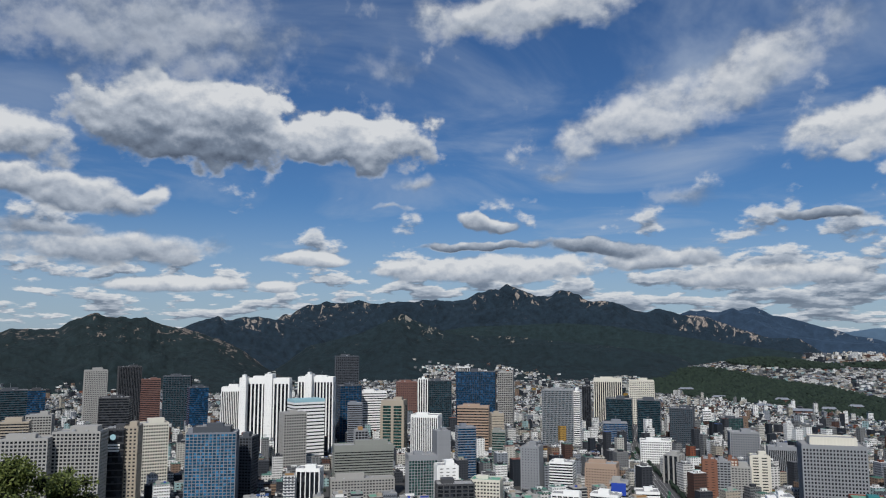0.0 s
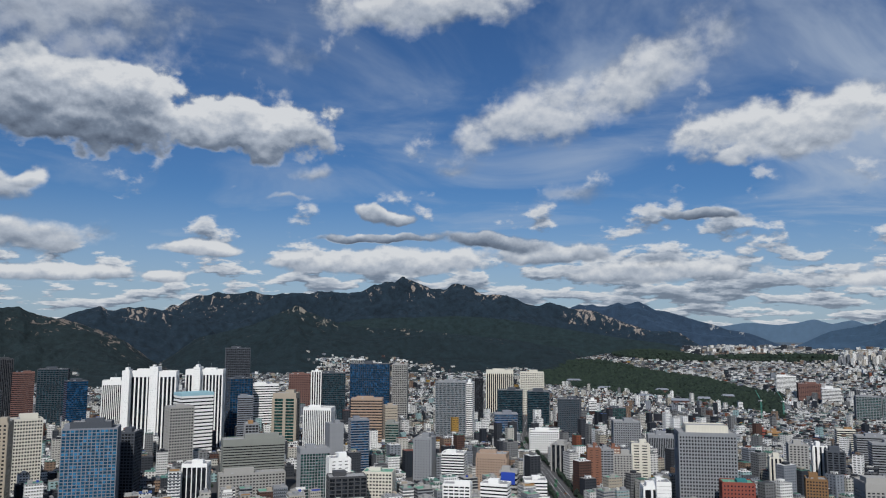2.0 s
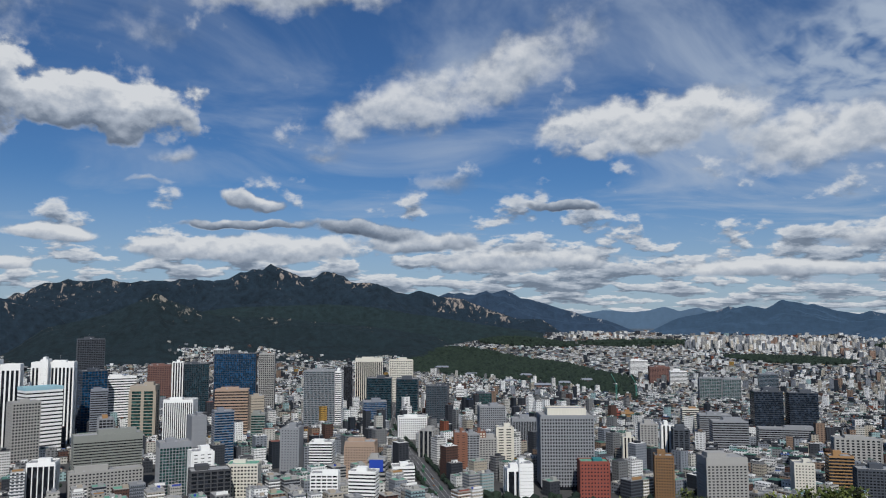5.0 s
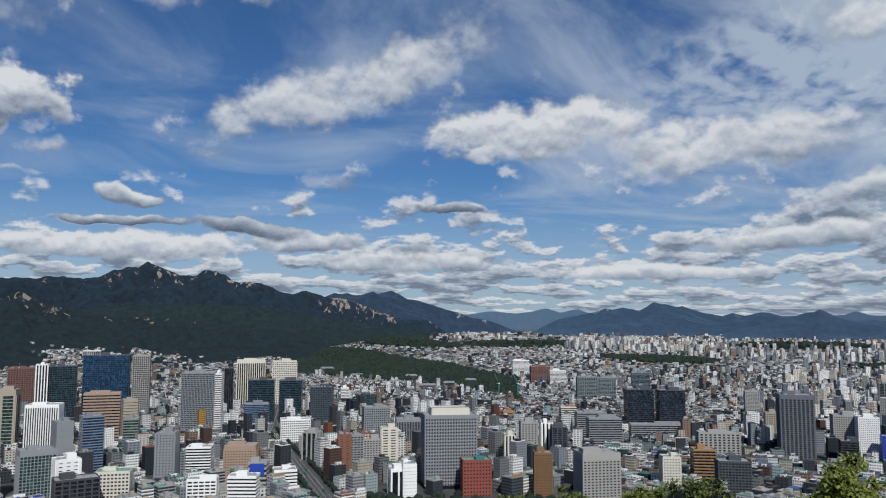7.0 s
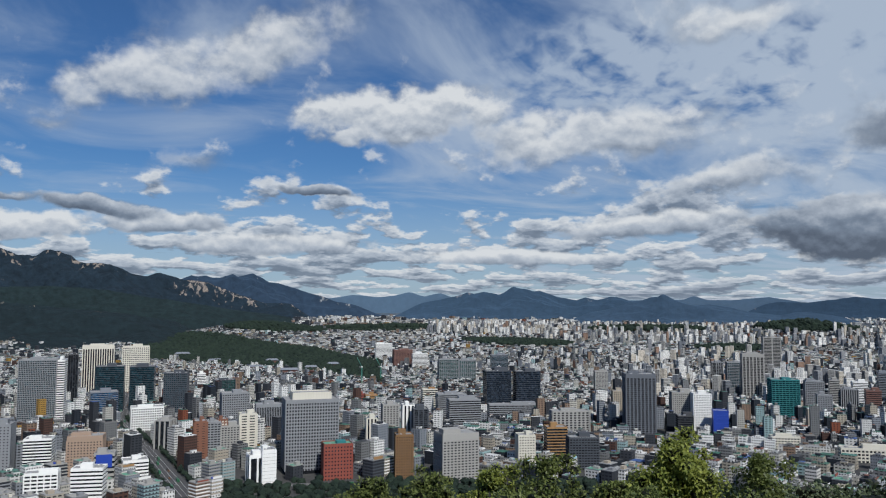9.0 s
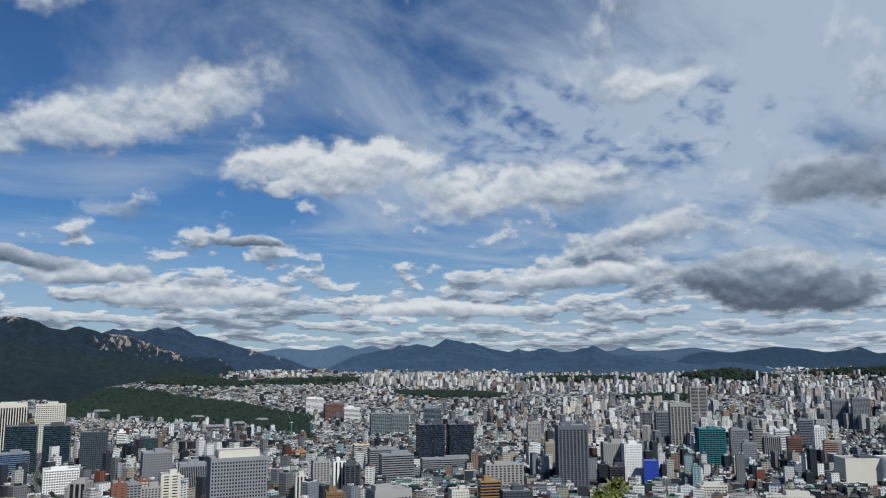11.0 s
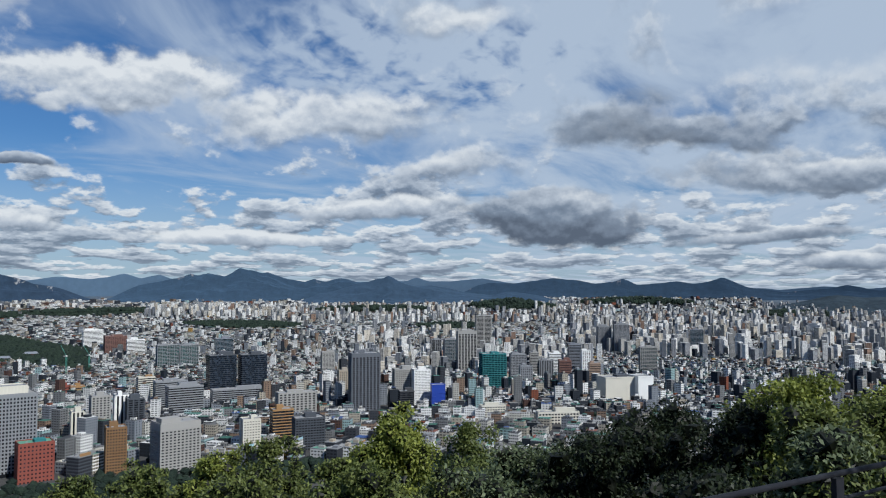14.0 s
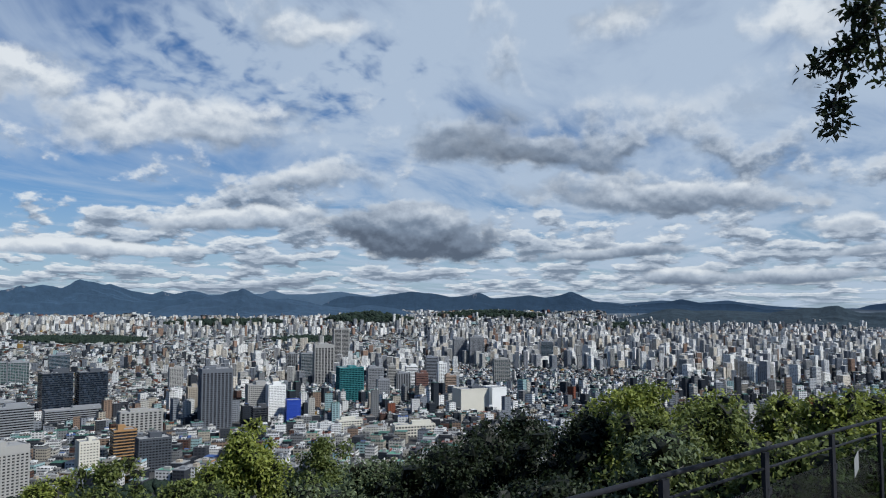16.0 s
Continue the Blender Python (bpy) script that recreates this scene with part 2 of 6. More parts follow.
def paint(name, colour, rough=0.75, spread=0.12, metal=0.0):
    """Weathered plaster, stone cladding or painted panels, with soot streaks down the wall."""
    m, t, b = surface(name, rough, metal)
    co = t.node("ShaderNodeTexCoord").outputs["Object"]
    big = t.noise(co, 0.06, 3)
    streak = t.noise(t.vmath("MULTIPLY", co, (0.9, 0.9, 0.05)), 1.0, 4)
    rnd = t.node("ShaderNodeObjectInfo").outputs["Random"]
    v = t.math("ADD", t.math("MULTIPLY", t.math("ADD", big, streak), spread), t.math("MULTIPLY", rnd, spread * 0.4))
    v = t.math("ADD", v, 1.0 - 1.2 * spread)
    col = t.mix(1.0, (*colour, 1), t.xyz(v, v, v), "MULTIPLY")
    shade(t, b, col, t.noise(co, 2.0, 3), 0.15, 0.05)
    return m


def glass(name, colour, rough=0.12, gloss=0.28):
    """Tinted curtain-wall glass: panes differ a little, blinds drawn behind some."""
    m, t, b = surface(name, rough, 0.0, gloss)
    co = t.node("ShaderNodeTexCoord").outputs["Object"]
    cell = t.scatter("3D")
    t.put(cell.inputs[0], t.vmath("FLOOR", t.vmath("MULTIPLY", co, (0.31, 0.31, 0.27))))
    v = t.remap(t.math("POWER", cell.outputs[0], 3.0), 0, 1, 0.7, 2.6)
    col = t.mix(1.0, (*colour, 1), t.xyz(v, v, v), "MULTIPLY")
    shade(t, b, col, t.noise(co, 0.22, 2), 0.12, 0.15)
    return m


WHITE = paint("white_cladding", (0.74, 0.74, 0.72))
PALE = paint("pale_concrete", (0.30, 0.295, 0.28))
GREY = paint("grey_cladding", (0.215, 0.225, 0.24))
BLUEGREY = paint("blue_grey_panel", (0.17, 0.185, 0.215))
STONEBLUE = paint("dark_blue_grey_panel", (0.105, 0.115, 0.135))
DARK = paint("dark_stone", (0.045, 0.047, 0.052))
SLATE = paint("slate_panel", (0.052, 0.060, 0.074))
BEIGE = paint("beige_stone", (0.33, 0.285, 0.225))
PINKISH = paint("pink_beige_tile", (0.32, 0.23, 0.17))
BROWN = paint("red_brown_stone", (0.15, 0.075, 0.06))
OCHRE = paint("ochre_brown_tile", (0.19, 0.105, 0.045))
BRICK = paint("red_brick", (0.22, 0.055, 0.038))
OLIVE = paint("grey_green_rib", (0.20, 0.21, 0.19))
CREAM = paint("cream_render", (0.56, 0.535, 0.46))
ROOFGREY = paint("roof_concrete", (0.26, 0.262, 0.26), 0.9, 0.3)
ROOFGREEN = paint("green_roof_coating", (0.10, 0.27, 0.19), 0.7, 0.3)
STEEL = paint("grey_steel", (0.35, 0.36, 0.38), 0.45, 0.1, 0.6)
CYAN = paint("pale_blue_sign_panel", (0.28, 0.46, 0.52))
TERRA = paint("orange_brown_tile", (0.18, 0.08, 0.05))
ORANGE = paint("orange_panel", (0.30, 0.17, 0.07))
TARP = paint("blue_tarpaulin", (0.015, 0.05, 0.32), 0.5, 0.2)
NET = paint("teal_safety_net", (0.02, 0.16, 0.17), 0.8, 0.3)
SMOKE = glass("smoke_glass", (0.016, 0.018, 0.022))
BLACKGL = glass("black_glass", (0.014, 0.016, 0.020))
AZUREGL = glass("azure_glass", (0.012, 0.070, 0.135), 0.12, 0.5)
BLUEGL = glass("blue_glass", (0.006, 0.034, 0.078), 0.12, 0.35)
TEALGL = glass("teal_glass", (0.007, 0.022, 0.030), 0.12, 0.3)
NAVYGL = glass("navy_grey_glass", (0.014, 0.020, 0.030), 0.14, 0.3)
GREENGL = glass("green_glass", (0.014, 0.042, 0.040))


# ---- the lie of the land ----
NEAR, EDGE = 2200.0, 4650.0


def reach(D):
    """Distance at which things D metres off are set: beyond the inner city the plain is drawn in towards its rim."""
    D = np.asarray(D, float)
    return np.where(D < NEAR, D, NEAR + (EDGE - NEAR) * (1 - np.exp(-(np.maximum(D, NEAR) - NEAR) / (EDGE - NEAR))))


def spot(az, D, h):
    """Bearing, distance and height to x, y, z and the scale there."""
    az, D, h = np.broadcast_arrays(np.radians(np.asarray(az, float)), np.asarray(D, float), np.asarray(h, float))
    s = reach(D) / np.maximum(D, 1e-6)
    return -np.sin(az) * D * s, np.cos(az) * D * s, EYE + (h - EYE) * s, s


def value_noise(x, y, seed=0):
    """Smooth lattice noise in 0..1 for arrays."""
    xi, yi = np.floor(x).astype(np.int64), np.floor(y).astype(np.int64)
    fx, fy = x - xi, y - yi
    fx, fy = fx * fx * (3 - 2 * fx), fy * fy * (3 - 2 * fy)

    def h(i, j):
        n = (i * 374761393 + j * 668265263 + seed * 1442695041) & 0x7FFFFFFF
        n = ((n ^ (n >> 13)) * 1274126177) & 0x7FFFFFFF
        return ((n ^ (n >> 16)) & 0xFFFF) / 65535.0
    return (h(xi, yi) * (1 - fx) + h(xi + 1, yi) * fx) * (1 - fy) + (h(xi, yi + 1) * (1 - fx) + h(xi + 1, yi + 1) * fx) * fy


def fbm(x, y, octaves=5, seed=0, ridged=False):
    total, amp, norm = 0.0, 1.0, 0.0
    for k in range(octaves):
        n = value_noise(x * 2 ** k + 17.3 * k, y * 2 ** k - 9.1 * k, seed + k)
        if ridged:
            n = 1 - np.abs(2 * n - 1)
        total, norm, amp = total + n * amp, norm + amp, amp * 0.5
    return total / norm


# wooded knolls inside the city: bearing, distance, half width, half depth, height
KNOLLS = [(-41.8, 3950, 380, 380, 30), (-57.0, 3700, 230, 260, 26), (-61.5, 5600, 420, 420, 100), (-51.5, 5900, 620, 330, 48), (-24.0, 4900, 420, 500, 55),
          (-80.5, 5300, 520, 240, 45), (-31.5, 5600, 620, 420, 40), (-70.5, 7200, 700, 400, 95)]


# built-up rises: bearing, distance, half width, half depth, height
RISES = [(-39.5, 5600, 520, 420, 45), (-28.5, 6600, 600, 500, 85), (-21.5, 5000, 420, 600, 45), (-48.5, 3000, 420, 420, 26), (-34.0, 3900, 420, 420, 20)]


def land(az, D):
    """Height of the ground over the plain."""
    az, D = np.broadcast_arrays(np.asarray(az, float), np.asarray(D, float))
    x, y = -np.sin(np.radians(az)) * D, np.cos(np.radians(az)) * D
    h = 16 * (fbm(x / 900, y / 900, 3, 5) - 0.5) * np.clip((D - 1600) / 1500, 0, 1)
    for a, d, wx, wy, top in KNOLLS:
        u = np.radians((az - a + 180) % 360 - 180) * D / wx
        h = h + top * np.exp(-(u * u + ((D - d) / wy) ** 2))
    for a, d, wx, wy, top in RISES:
        u = np.radians((az - a + 180) % 360 - 180) * D / wx
        h = h + top * np.exp(-(u * u + ((D - d) / wy) ** 2))
    # the hill under the lookout
    foot = 640 + 60 * np.sin(np.radians(az) * 5)
    k = np.clip(1 - (D - 6) / foot, 0, 1)
    hill = (EYE - 2.9) * np.where(D < 6, 1.0, k ** 2.0) - np.where(D > 5, 3.2, 0) * np.clip((D - 5) / 10, 0, 1) * k
    return np.maximum(h, np.where(D < 900, hill, -50))


def park(az, D):
    """True inside the old palace woods and on the knolls."""
    az, D = np.broadcast_arrays(np.asarray(az, float), np.asarray(D, float))
    k = (-15.0 - az) / 15.5
    wob = 180 * (fbm(az / 3.0, D / 900, 3, 8) - 0.5)
    inside = (k > 0) & (k < 1.08) & (D > 3120 - 960 * k + wob) & (D < 5300 - 2350 * k + wob)
    for a, d, wx, wy, top in KNOLLS:
        u = np.radians(az - a) * D / wx
        inside |= (u * u + ((D - d) / wy) ** 2) < 0.55
    return inside


def sheet(name, X, Y, Z, material, close=False):
    """A grid of points as one smooth mesh."""
    r, c = X.shape
    v = np.stack([X, Y, Z], -1).reshape(-1, 3)
    i = np.arange(r * c).reshape(r, c)
    if close:
        i = np.concatenate([i, i[:, :1]], 1)
    q = np.stack([i[:-1, :-1], i[:-1, 1:], i[1:, 1:], i[1:, :-1]], -1).reshape(-1, 4)
    me = bpy.data.meshes.new(name)
    me.vertices.add(len(v))
    me.vertices.foreach_set("co", v.ravel().astype(np.float32))
    me.loops.add(q.size)
    me.loops.foreach_set("vertex_index", q.ravel().astype(np.int32))
    me.polygons.add(len(q))
    me.polygons.foreach_set("loop_start", np.arange(0, q.size, 4, dtype=np.int32))
    me.polygons.foreach_set("use_smooth", np.ones(len(q), bool))
    me.update(calc_edges=True)
    me.materials.append(material)
    return new(name, me)


# ground: streets and yards in the plain, woods on the knolls and on the lookout's hill
m_ground, t, b = surface("ground_mix", 0.95)
co = t.node("ShaderNodeTexCoord").outputs["Object"]
asphalt = t.ramp(t.noise(co, 0.012, 5, 0.7), [(0.3, (0.030, 0.030, 0.033)), (0.55, (0.050, 0.050, 0.049)), (0.75, (0.085, 0.082, 0.078))])
leaf = t.ramp(t.noise(co, 0.09, 5, 0.7), [(0.3, (0.008, 0.014, 0.011)), (0.7, (0.020, 0.031, 0.020))])
wood = t.attribute("wood")
# Distant ground takes a blue-grey base colour that paints in the haze.
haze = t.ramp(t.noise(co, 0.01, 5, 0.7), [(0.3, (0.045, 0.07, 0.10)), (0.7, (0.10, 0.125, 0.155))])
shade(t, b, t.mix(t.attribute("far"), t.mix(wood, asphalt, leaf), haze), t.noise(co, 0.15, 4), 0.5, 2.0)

rad = np.concatenate([np.linspace(0.5, 40, 24), np.linspace(48, 1000, 60), 1000 * np.exp(np.linspace(0.01, math.log(21), 150))])
azs = np.concatenate([np.linspace(-125, 50, 400), np.linspace(53, 232, 50)])
AZ, RD = np.meshgrid(azs, rad)
X, Y, Z, S = spot(AZ, RD, land(AZ, RD))
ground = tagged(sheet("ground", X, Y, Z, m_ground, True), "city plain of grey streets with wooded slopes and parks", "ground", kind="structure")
attr = ground.data.attributes.new("wood", "FLOAT", "POINT")
attr.data.foreach_set("value", (park(AZ, RD) | ((RD < 860) & (land(AZ, RD) > 3))).astype(np.float32).ravel())

# Weight of the painted haze, growing from 7500 to 12000 m.
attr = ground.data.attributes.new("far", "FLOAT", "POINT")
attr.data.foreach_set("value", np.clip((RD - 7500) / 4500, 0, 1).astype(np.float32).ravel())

# ---- mountains ----
def forest_rock(name, green, rock, bare, vary=0.42, relief=14.0):
    """Tree-covered slopes with bare granite breaking out in clusters, most of it along the crest."""
    m, t, b = surface(name, 0.95, 0, 0.2)
    co = t.node("ShaderNodeTexCoord").outputs["Object"]
    nz = t.split(t.node("ShaderNodeNewGeometry").outputs["Normal"])[2]
    height = t.attribute("crest")
    leafy = t.noise(co, 0.03, 6, 0.7)
    g = t.mix(t.remap(leafy, 0.3, 0.7), tuple((1 - vary) * q for q in green) + (1,), tuple((1 + vary) * q for q in green) + (1,))
    crag = t.noise(t.vmath("MULTIPLY", co, (1, 1, 0.55)), 0.034, 5, 0.66, 0.9)
    group = t.noise(co, 0.0052, 3, 0.55)
    spots = t.math("ADD", t.math("ADD", crag, t.remap(height, 0.45, 1.0, 0.0, 0.22)), t.math("MULTIPLY", t.math("SUBTRACT", 1.0, nz), 0.10))
    spots = t.math("ADD", spots, t.math("MULTIPLY", t.math("SUBTRACT", group, 0.5), 0.55))
    k = t.remap(spots, bare, bare + 0.05)
    r = t.mix(t.noise(co, 0.09, 5, 0.7), tuple(0.5 * q for q in rock) + (1,), tuple(1.4 * q for q in rock) + (1,))
    shade(t, b, t.mix(k, g, r), t.noise(co, 0.03, 6, 0.75), 1.0, relief)
    return m


RIDGES = []


def ridge(name, label, D, front, back, crest, material, seed, spur=0.75, rough=0.06, step=0.12):
    """A mountain ridge whose crest passes the given bearings at the given heights over the eye's level, in degrees."""
    a0, a1 = crest[0][0], crest[-1][0]
    sign = 1 if a1 > a0 else -1
    n = int(abs(a1 - a0) / step) + 1
    az = np.linspace(a0, a1, n)
    ca = np.array([c[0] for c in crest]) * sign
    ce = np.array([c[1] for c in crest])
    top = np.interp(az * sign, ca, ce)
    pad = np.pad(top, 2, mode="edge")
    top = (pad[:-4] + 2 * pad[1:-3] + 3 * pad[2:-2] + 2 * pad[3:-1] + pad[4:]) / 9
    u = np.concatenate([np.linspace(-1, 0, 60), np.linspace(0.06, 1, 9)])
    scale = D / 7.0

    def height(AZ, DD):
        """Height of this ridge at a bearing and distance, and how far up its flank that is."""
        U = np.where(DD < D, (DD - D) / front, (DD - D) / back)
        x, y = -np.sin(np.radians(AZ)) * DD, np.cos(np.radians(AZ)) * DD
        H = EYE + D * np.tan(np.radians(np.interp(AZ * sign, az * sign, top)))
        prof = np.where(U < 0, np.clip(1 - np.abs(U), 0, 1) ** 1.45, np.clip(1 - np.abs(U) ** 1.5, 0, 1))
        n1 = fbm(x / scale, y / scale, 6, seed, True)
        n2 = fbm(x / (scale * 0.12), y / (scale * 0.12), 4, seed + 9)
        h = H * np.clip(prof + spur * 4 * prof * (1 - prof) * (n1 - 0.62), 0, None)
        h = h + H * rough * (n2 - 0.5) * prof ** 0.5 + H * rough * 0.8 * (fbm(AZ / 0.45, AZ * 0 + seed, 4, seed + 3) - 0.5) * prof ** 6
        f = np.clip(np.minimum(AZ - az.min(), az.max() - AZ) / 3.5, 0, 1)
        return h * f * f * (3 - 2 * f) - 12, prof

    AZ, U = np.meshgrid(az, u)
    DD = D + np.where(U < 0, U * front, U * back)
    h, prof = height(AZ, DD)
    RIDGES.append((az.min(), az.max(), D - front, D, height))
    X, Y, Z, S = spot(AZ, DD, h)
    if sign > 0:
        X, Y, Z, prof = X[:, ::-1], Y[:, ::-1], Z[:, ::-1], prof[:, ::-1]
    ob = tagged(sheet(name, X, Y, Z, material), label, "mountain", kind="structure")
    at = ob.data.attributes.new("crest", "FLOAT", "POINT")
    at.data.foreach_set("value", prof.astype(np.float32).ravel())
    return ob


# Slope greens hold painted cloud shade, with some blue for haze.
FOREST = forest_rock("shade_darkened_forest_and_granite", (0.013, 0.025, 0.038), (0.27, 0.23, 0.20), 0.835)
CRAGS = forest_rock("shade_darkened_forest_with_granite_slabs", (0.013, 0.023, 0.026), (0.18, 0.15, 0.13), 0.755)
FORESTNEAR = forest_rock("shade_darkened_near_forest", (0.011, 0.021, 0.026), (0.22, 0.20, 0.17), 0.875)
MIDGREEN = forest_rock("shade_darkened_slope_forest", (0.013, 0.025, 0.028), (0.24, 0.22, 0.19), 0.95)
# Far slopes: blue haze painted into the base colours, palest on the horizon.
FAR1 = forest_rock("haze_tinted_forest", (0.036, 0.068, 0.112), (0.17, 0.18, 0.21), 0.93, 0.16, 3.0)
FARROCK = forest_rock("haze_tinted_forest_with_white_crags", (0.026, 0.048, 0.082), (0.30, 0.30, 0.31), 0.89, 0.2, 5.0)
FARSLAB = forest_rock("haze_tinted_forest_with_slabs", (0.036, 0.066, 0.108), (0.20, 0.21, 0.23), 0.90, 0.16, 3.0)
FARNEAR = forest_rock("haze_tinted_dark_forest", (0.030, 0.046, 0.060), (0.2, 0.2, 0.2), 0.98, 0.25, 4.0)
FAR2 = forest_rock("haze_tinted_farthest_forest", (0.085, 0.140, 0.21), (0.2, 0.22, 0.26), 1.4, 0.08, 1.0)
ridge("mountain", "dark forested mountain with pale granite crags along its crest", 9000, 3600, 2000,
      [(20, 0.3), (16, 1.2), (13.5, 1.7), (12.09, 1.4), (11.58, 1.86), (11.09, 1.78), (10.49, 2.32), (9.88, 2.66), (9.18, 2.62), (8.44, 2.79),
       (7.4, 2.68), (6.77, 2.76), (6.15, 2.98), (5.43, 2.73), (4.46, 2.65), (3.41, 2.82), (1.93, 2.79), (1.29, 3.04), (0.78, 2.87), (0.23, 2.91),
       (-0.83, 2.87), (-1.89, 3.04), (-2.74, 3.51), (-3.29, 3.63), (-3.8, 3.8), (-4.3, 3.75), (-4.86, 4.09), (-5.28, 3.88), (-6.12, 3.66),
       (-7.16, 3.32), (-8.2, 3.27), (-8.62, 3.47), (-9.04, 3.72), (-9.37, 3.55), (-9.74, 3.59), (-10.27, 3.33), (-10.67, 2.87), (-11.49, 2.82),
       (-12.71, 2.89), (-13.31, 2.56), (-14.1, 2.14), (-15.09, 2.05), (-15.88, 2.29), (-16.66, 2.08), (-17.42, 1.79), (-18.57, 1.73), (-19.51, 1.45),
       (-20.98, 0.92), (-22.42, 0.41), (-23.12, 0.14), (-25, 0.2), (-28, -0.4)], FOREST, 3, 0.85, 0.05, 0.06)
ridge("mountain", "rocky wooded hill with granite slabs on its summit", 4300, 1500, 900,
      [(44, 0.4), (36, 0.5), (31.5, 0.6), (29.87, 0.65), (29.31, 0.84), (28.43, 0.77), (27.45, 0.89), (26.44, 0.86), (26.02, 1.2), (25.62, 1.47),
       (24.94, 1.71), (24.43, 1.95), (23.97, 1.8), (23.35, 1.5), (22.64, 1.63), (21.92, 1.56), (20.93, 1.69), (20.44, 1.34), (19.49, 0.99),
       (18.35, 0.84), (16.81, 0.4), (15.23, -0.24), (14, -0.9), (11, -1.5)], CRAGS, 11, 0.9, 0.06, 0.08)
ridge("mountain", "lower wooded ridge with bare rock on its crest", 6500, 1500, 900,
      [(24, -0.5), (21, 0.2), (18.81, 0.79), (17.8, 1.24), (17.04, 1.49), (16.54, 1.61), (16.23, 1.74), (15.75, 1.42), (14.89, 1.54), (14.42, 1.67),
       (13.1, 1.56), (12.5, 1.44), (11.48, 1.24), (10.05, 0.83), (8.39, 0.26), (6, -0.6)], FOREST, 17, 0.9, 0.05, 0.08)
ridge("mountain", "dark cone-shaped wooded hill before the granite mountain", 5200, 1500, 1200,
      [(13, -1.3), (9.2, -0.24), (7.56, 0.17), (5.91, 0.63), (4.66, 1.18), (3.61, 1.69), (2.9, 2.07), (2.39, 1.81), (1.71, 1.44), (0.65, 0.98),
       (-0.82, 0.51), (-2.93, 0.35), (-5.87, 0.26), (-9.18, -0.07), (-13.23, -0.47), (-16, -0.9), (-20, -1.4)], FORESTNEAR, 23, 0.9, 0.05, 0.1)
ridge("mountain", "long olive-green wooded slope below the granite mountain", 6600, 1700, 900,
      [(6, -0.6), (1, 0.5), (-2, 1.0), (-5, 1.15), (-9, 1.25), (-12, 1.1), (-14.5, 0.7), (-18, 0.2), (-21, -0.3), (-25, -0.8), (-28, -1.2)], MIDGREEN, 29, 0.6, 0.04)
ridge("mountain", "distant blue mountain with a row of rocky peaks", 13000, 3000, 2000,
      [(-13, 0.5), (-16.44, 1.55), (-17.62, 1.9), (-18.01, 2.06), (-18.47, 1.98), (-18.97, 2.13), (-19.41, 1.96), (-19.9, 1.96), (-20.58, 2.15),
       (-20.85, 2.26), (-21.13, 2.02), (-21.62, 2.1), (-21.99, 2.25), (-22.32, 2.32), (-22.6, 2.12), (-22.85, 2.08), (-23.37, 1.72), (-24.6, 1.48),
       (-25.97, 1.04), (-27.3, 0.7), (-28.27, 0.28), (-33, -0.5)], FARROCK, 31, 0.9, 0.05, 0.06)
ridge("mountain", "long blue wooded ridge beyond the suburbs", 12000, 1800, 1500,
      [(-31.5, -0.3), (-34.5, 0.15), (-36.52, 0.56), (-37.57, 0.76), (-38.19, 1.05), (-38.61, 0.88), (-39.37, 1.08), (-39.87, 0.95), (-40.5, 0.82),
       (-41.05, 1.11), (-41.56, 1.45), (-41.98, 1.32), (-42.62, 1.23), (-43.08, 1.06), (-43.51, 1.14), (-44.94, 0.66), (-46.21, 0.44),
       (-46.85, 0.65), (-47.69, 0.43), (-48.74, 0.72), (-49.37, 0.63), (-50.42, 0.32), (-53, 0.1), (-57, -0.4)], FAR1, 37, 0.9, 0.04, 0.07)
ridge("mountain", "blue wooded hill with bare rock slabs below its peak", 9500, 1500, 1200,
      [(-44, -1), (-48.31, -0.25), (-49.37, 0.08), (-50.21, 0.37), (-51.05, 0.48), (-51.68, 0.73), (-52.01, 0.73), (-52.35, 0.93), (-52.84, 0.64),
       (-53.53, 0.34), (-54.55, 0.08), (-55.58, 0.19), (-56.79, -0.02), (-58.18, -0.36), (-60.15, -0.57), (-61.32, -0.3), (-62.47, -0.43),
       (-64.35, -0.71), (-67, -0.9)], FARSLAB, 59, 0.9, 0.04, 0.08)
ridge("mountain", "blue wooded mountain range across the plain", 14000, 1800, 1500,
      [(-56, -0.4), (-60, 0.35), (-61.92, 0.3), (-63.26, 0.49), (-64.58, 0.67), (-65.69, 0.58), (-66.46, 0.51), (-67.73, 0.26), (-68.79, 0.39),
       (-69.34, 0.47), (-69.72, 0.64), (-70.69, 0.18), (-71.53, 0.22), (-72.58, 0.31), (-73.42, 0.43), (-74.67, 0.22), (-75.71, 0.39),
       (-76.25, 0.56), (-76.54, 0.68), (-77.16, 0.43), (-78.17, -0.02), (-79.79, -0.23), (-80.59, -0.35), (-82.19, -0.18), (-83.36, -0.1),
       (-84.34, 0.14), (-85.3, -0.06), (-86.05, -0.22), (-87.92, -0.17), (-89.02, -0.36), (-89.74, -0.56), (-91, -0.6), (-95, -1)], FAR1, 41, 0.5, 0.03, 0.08)
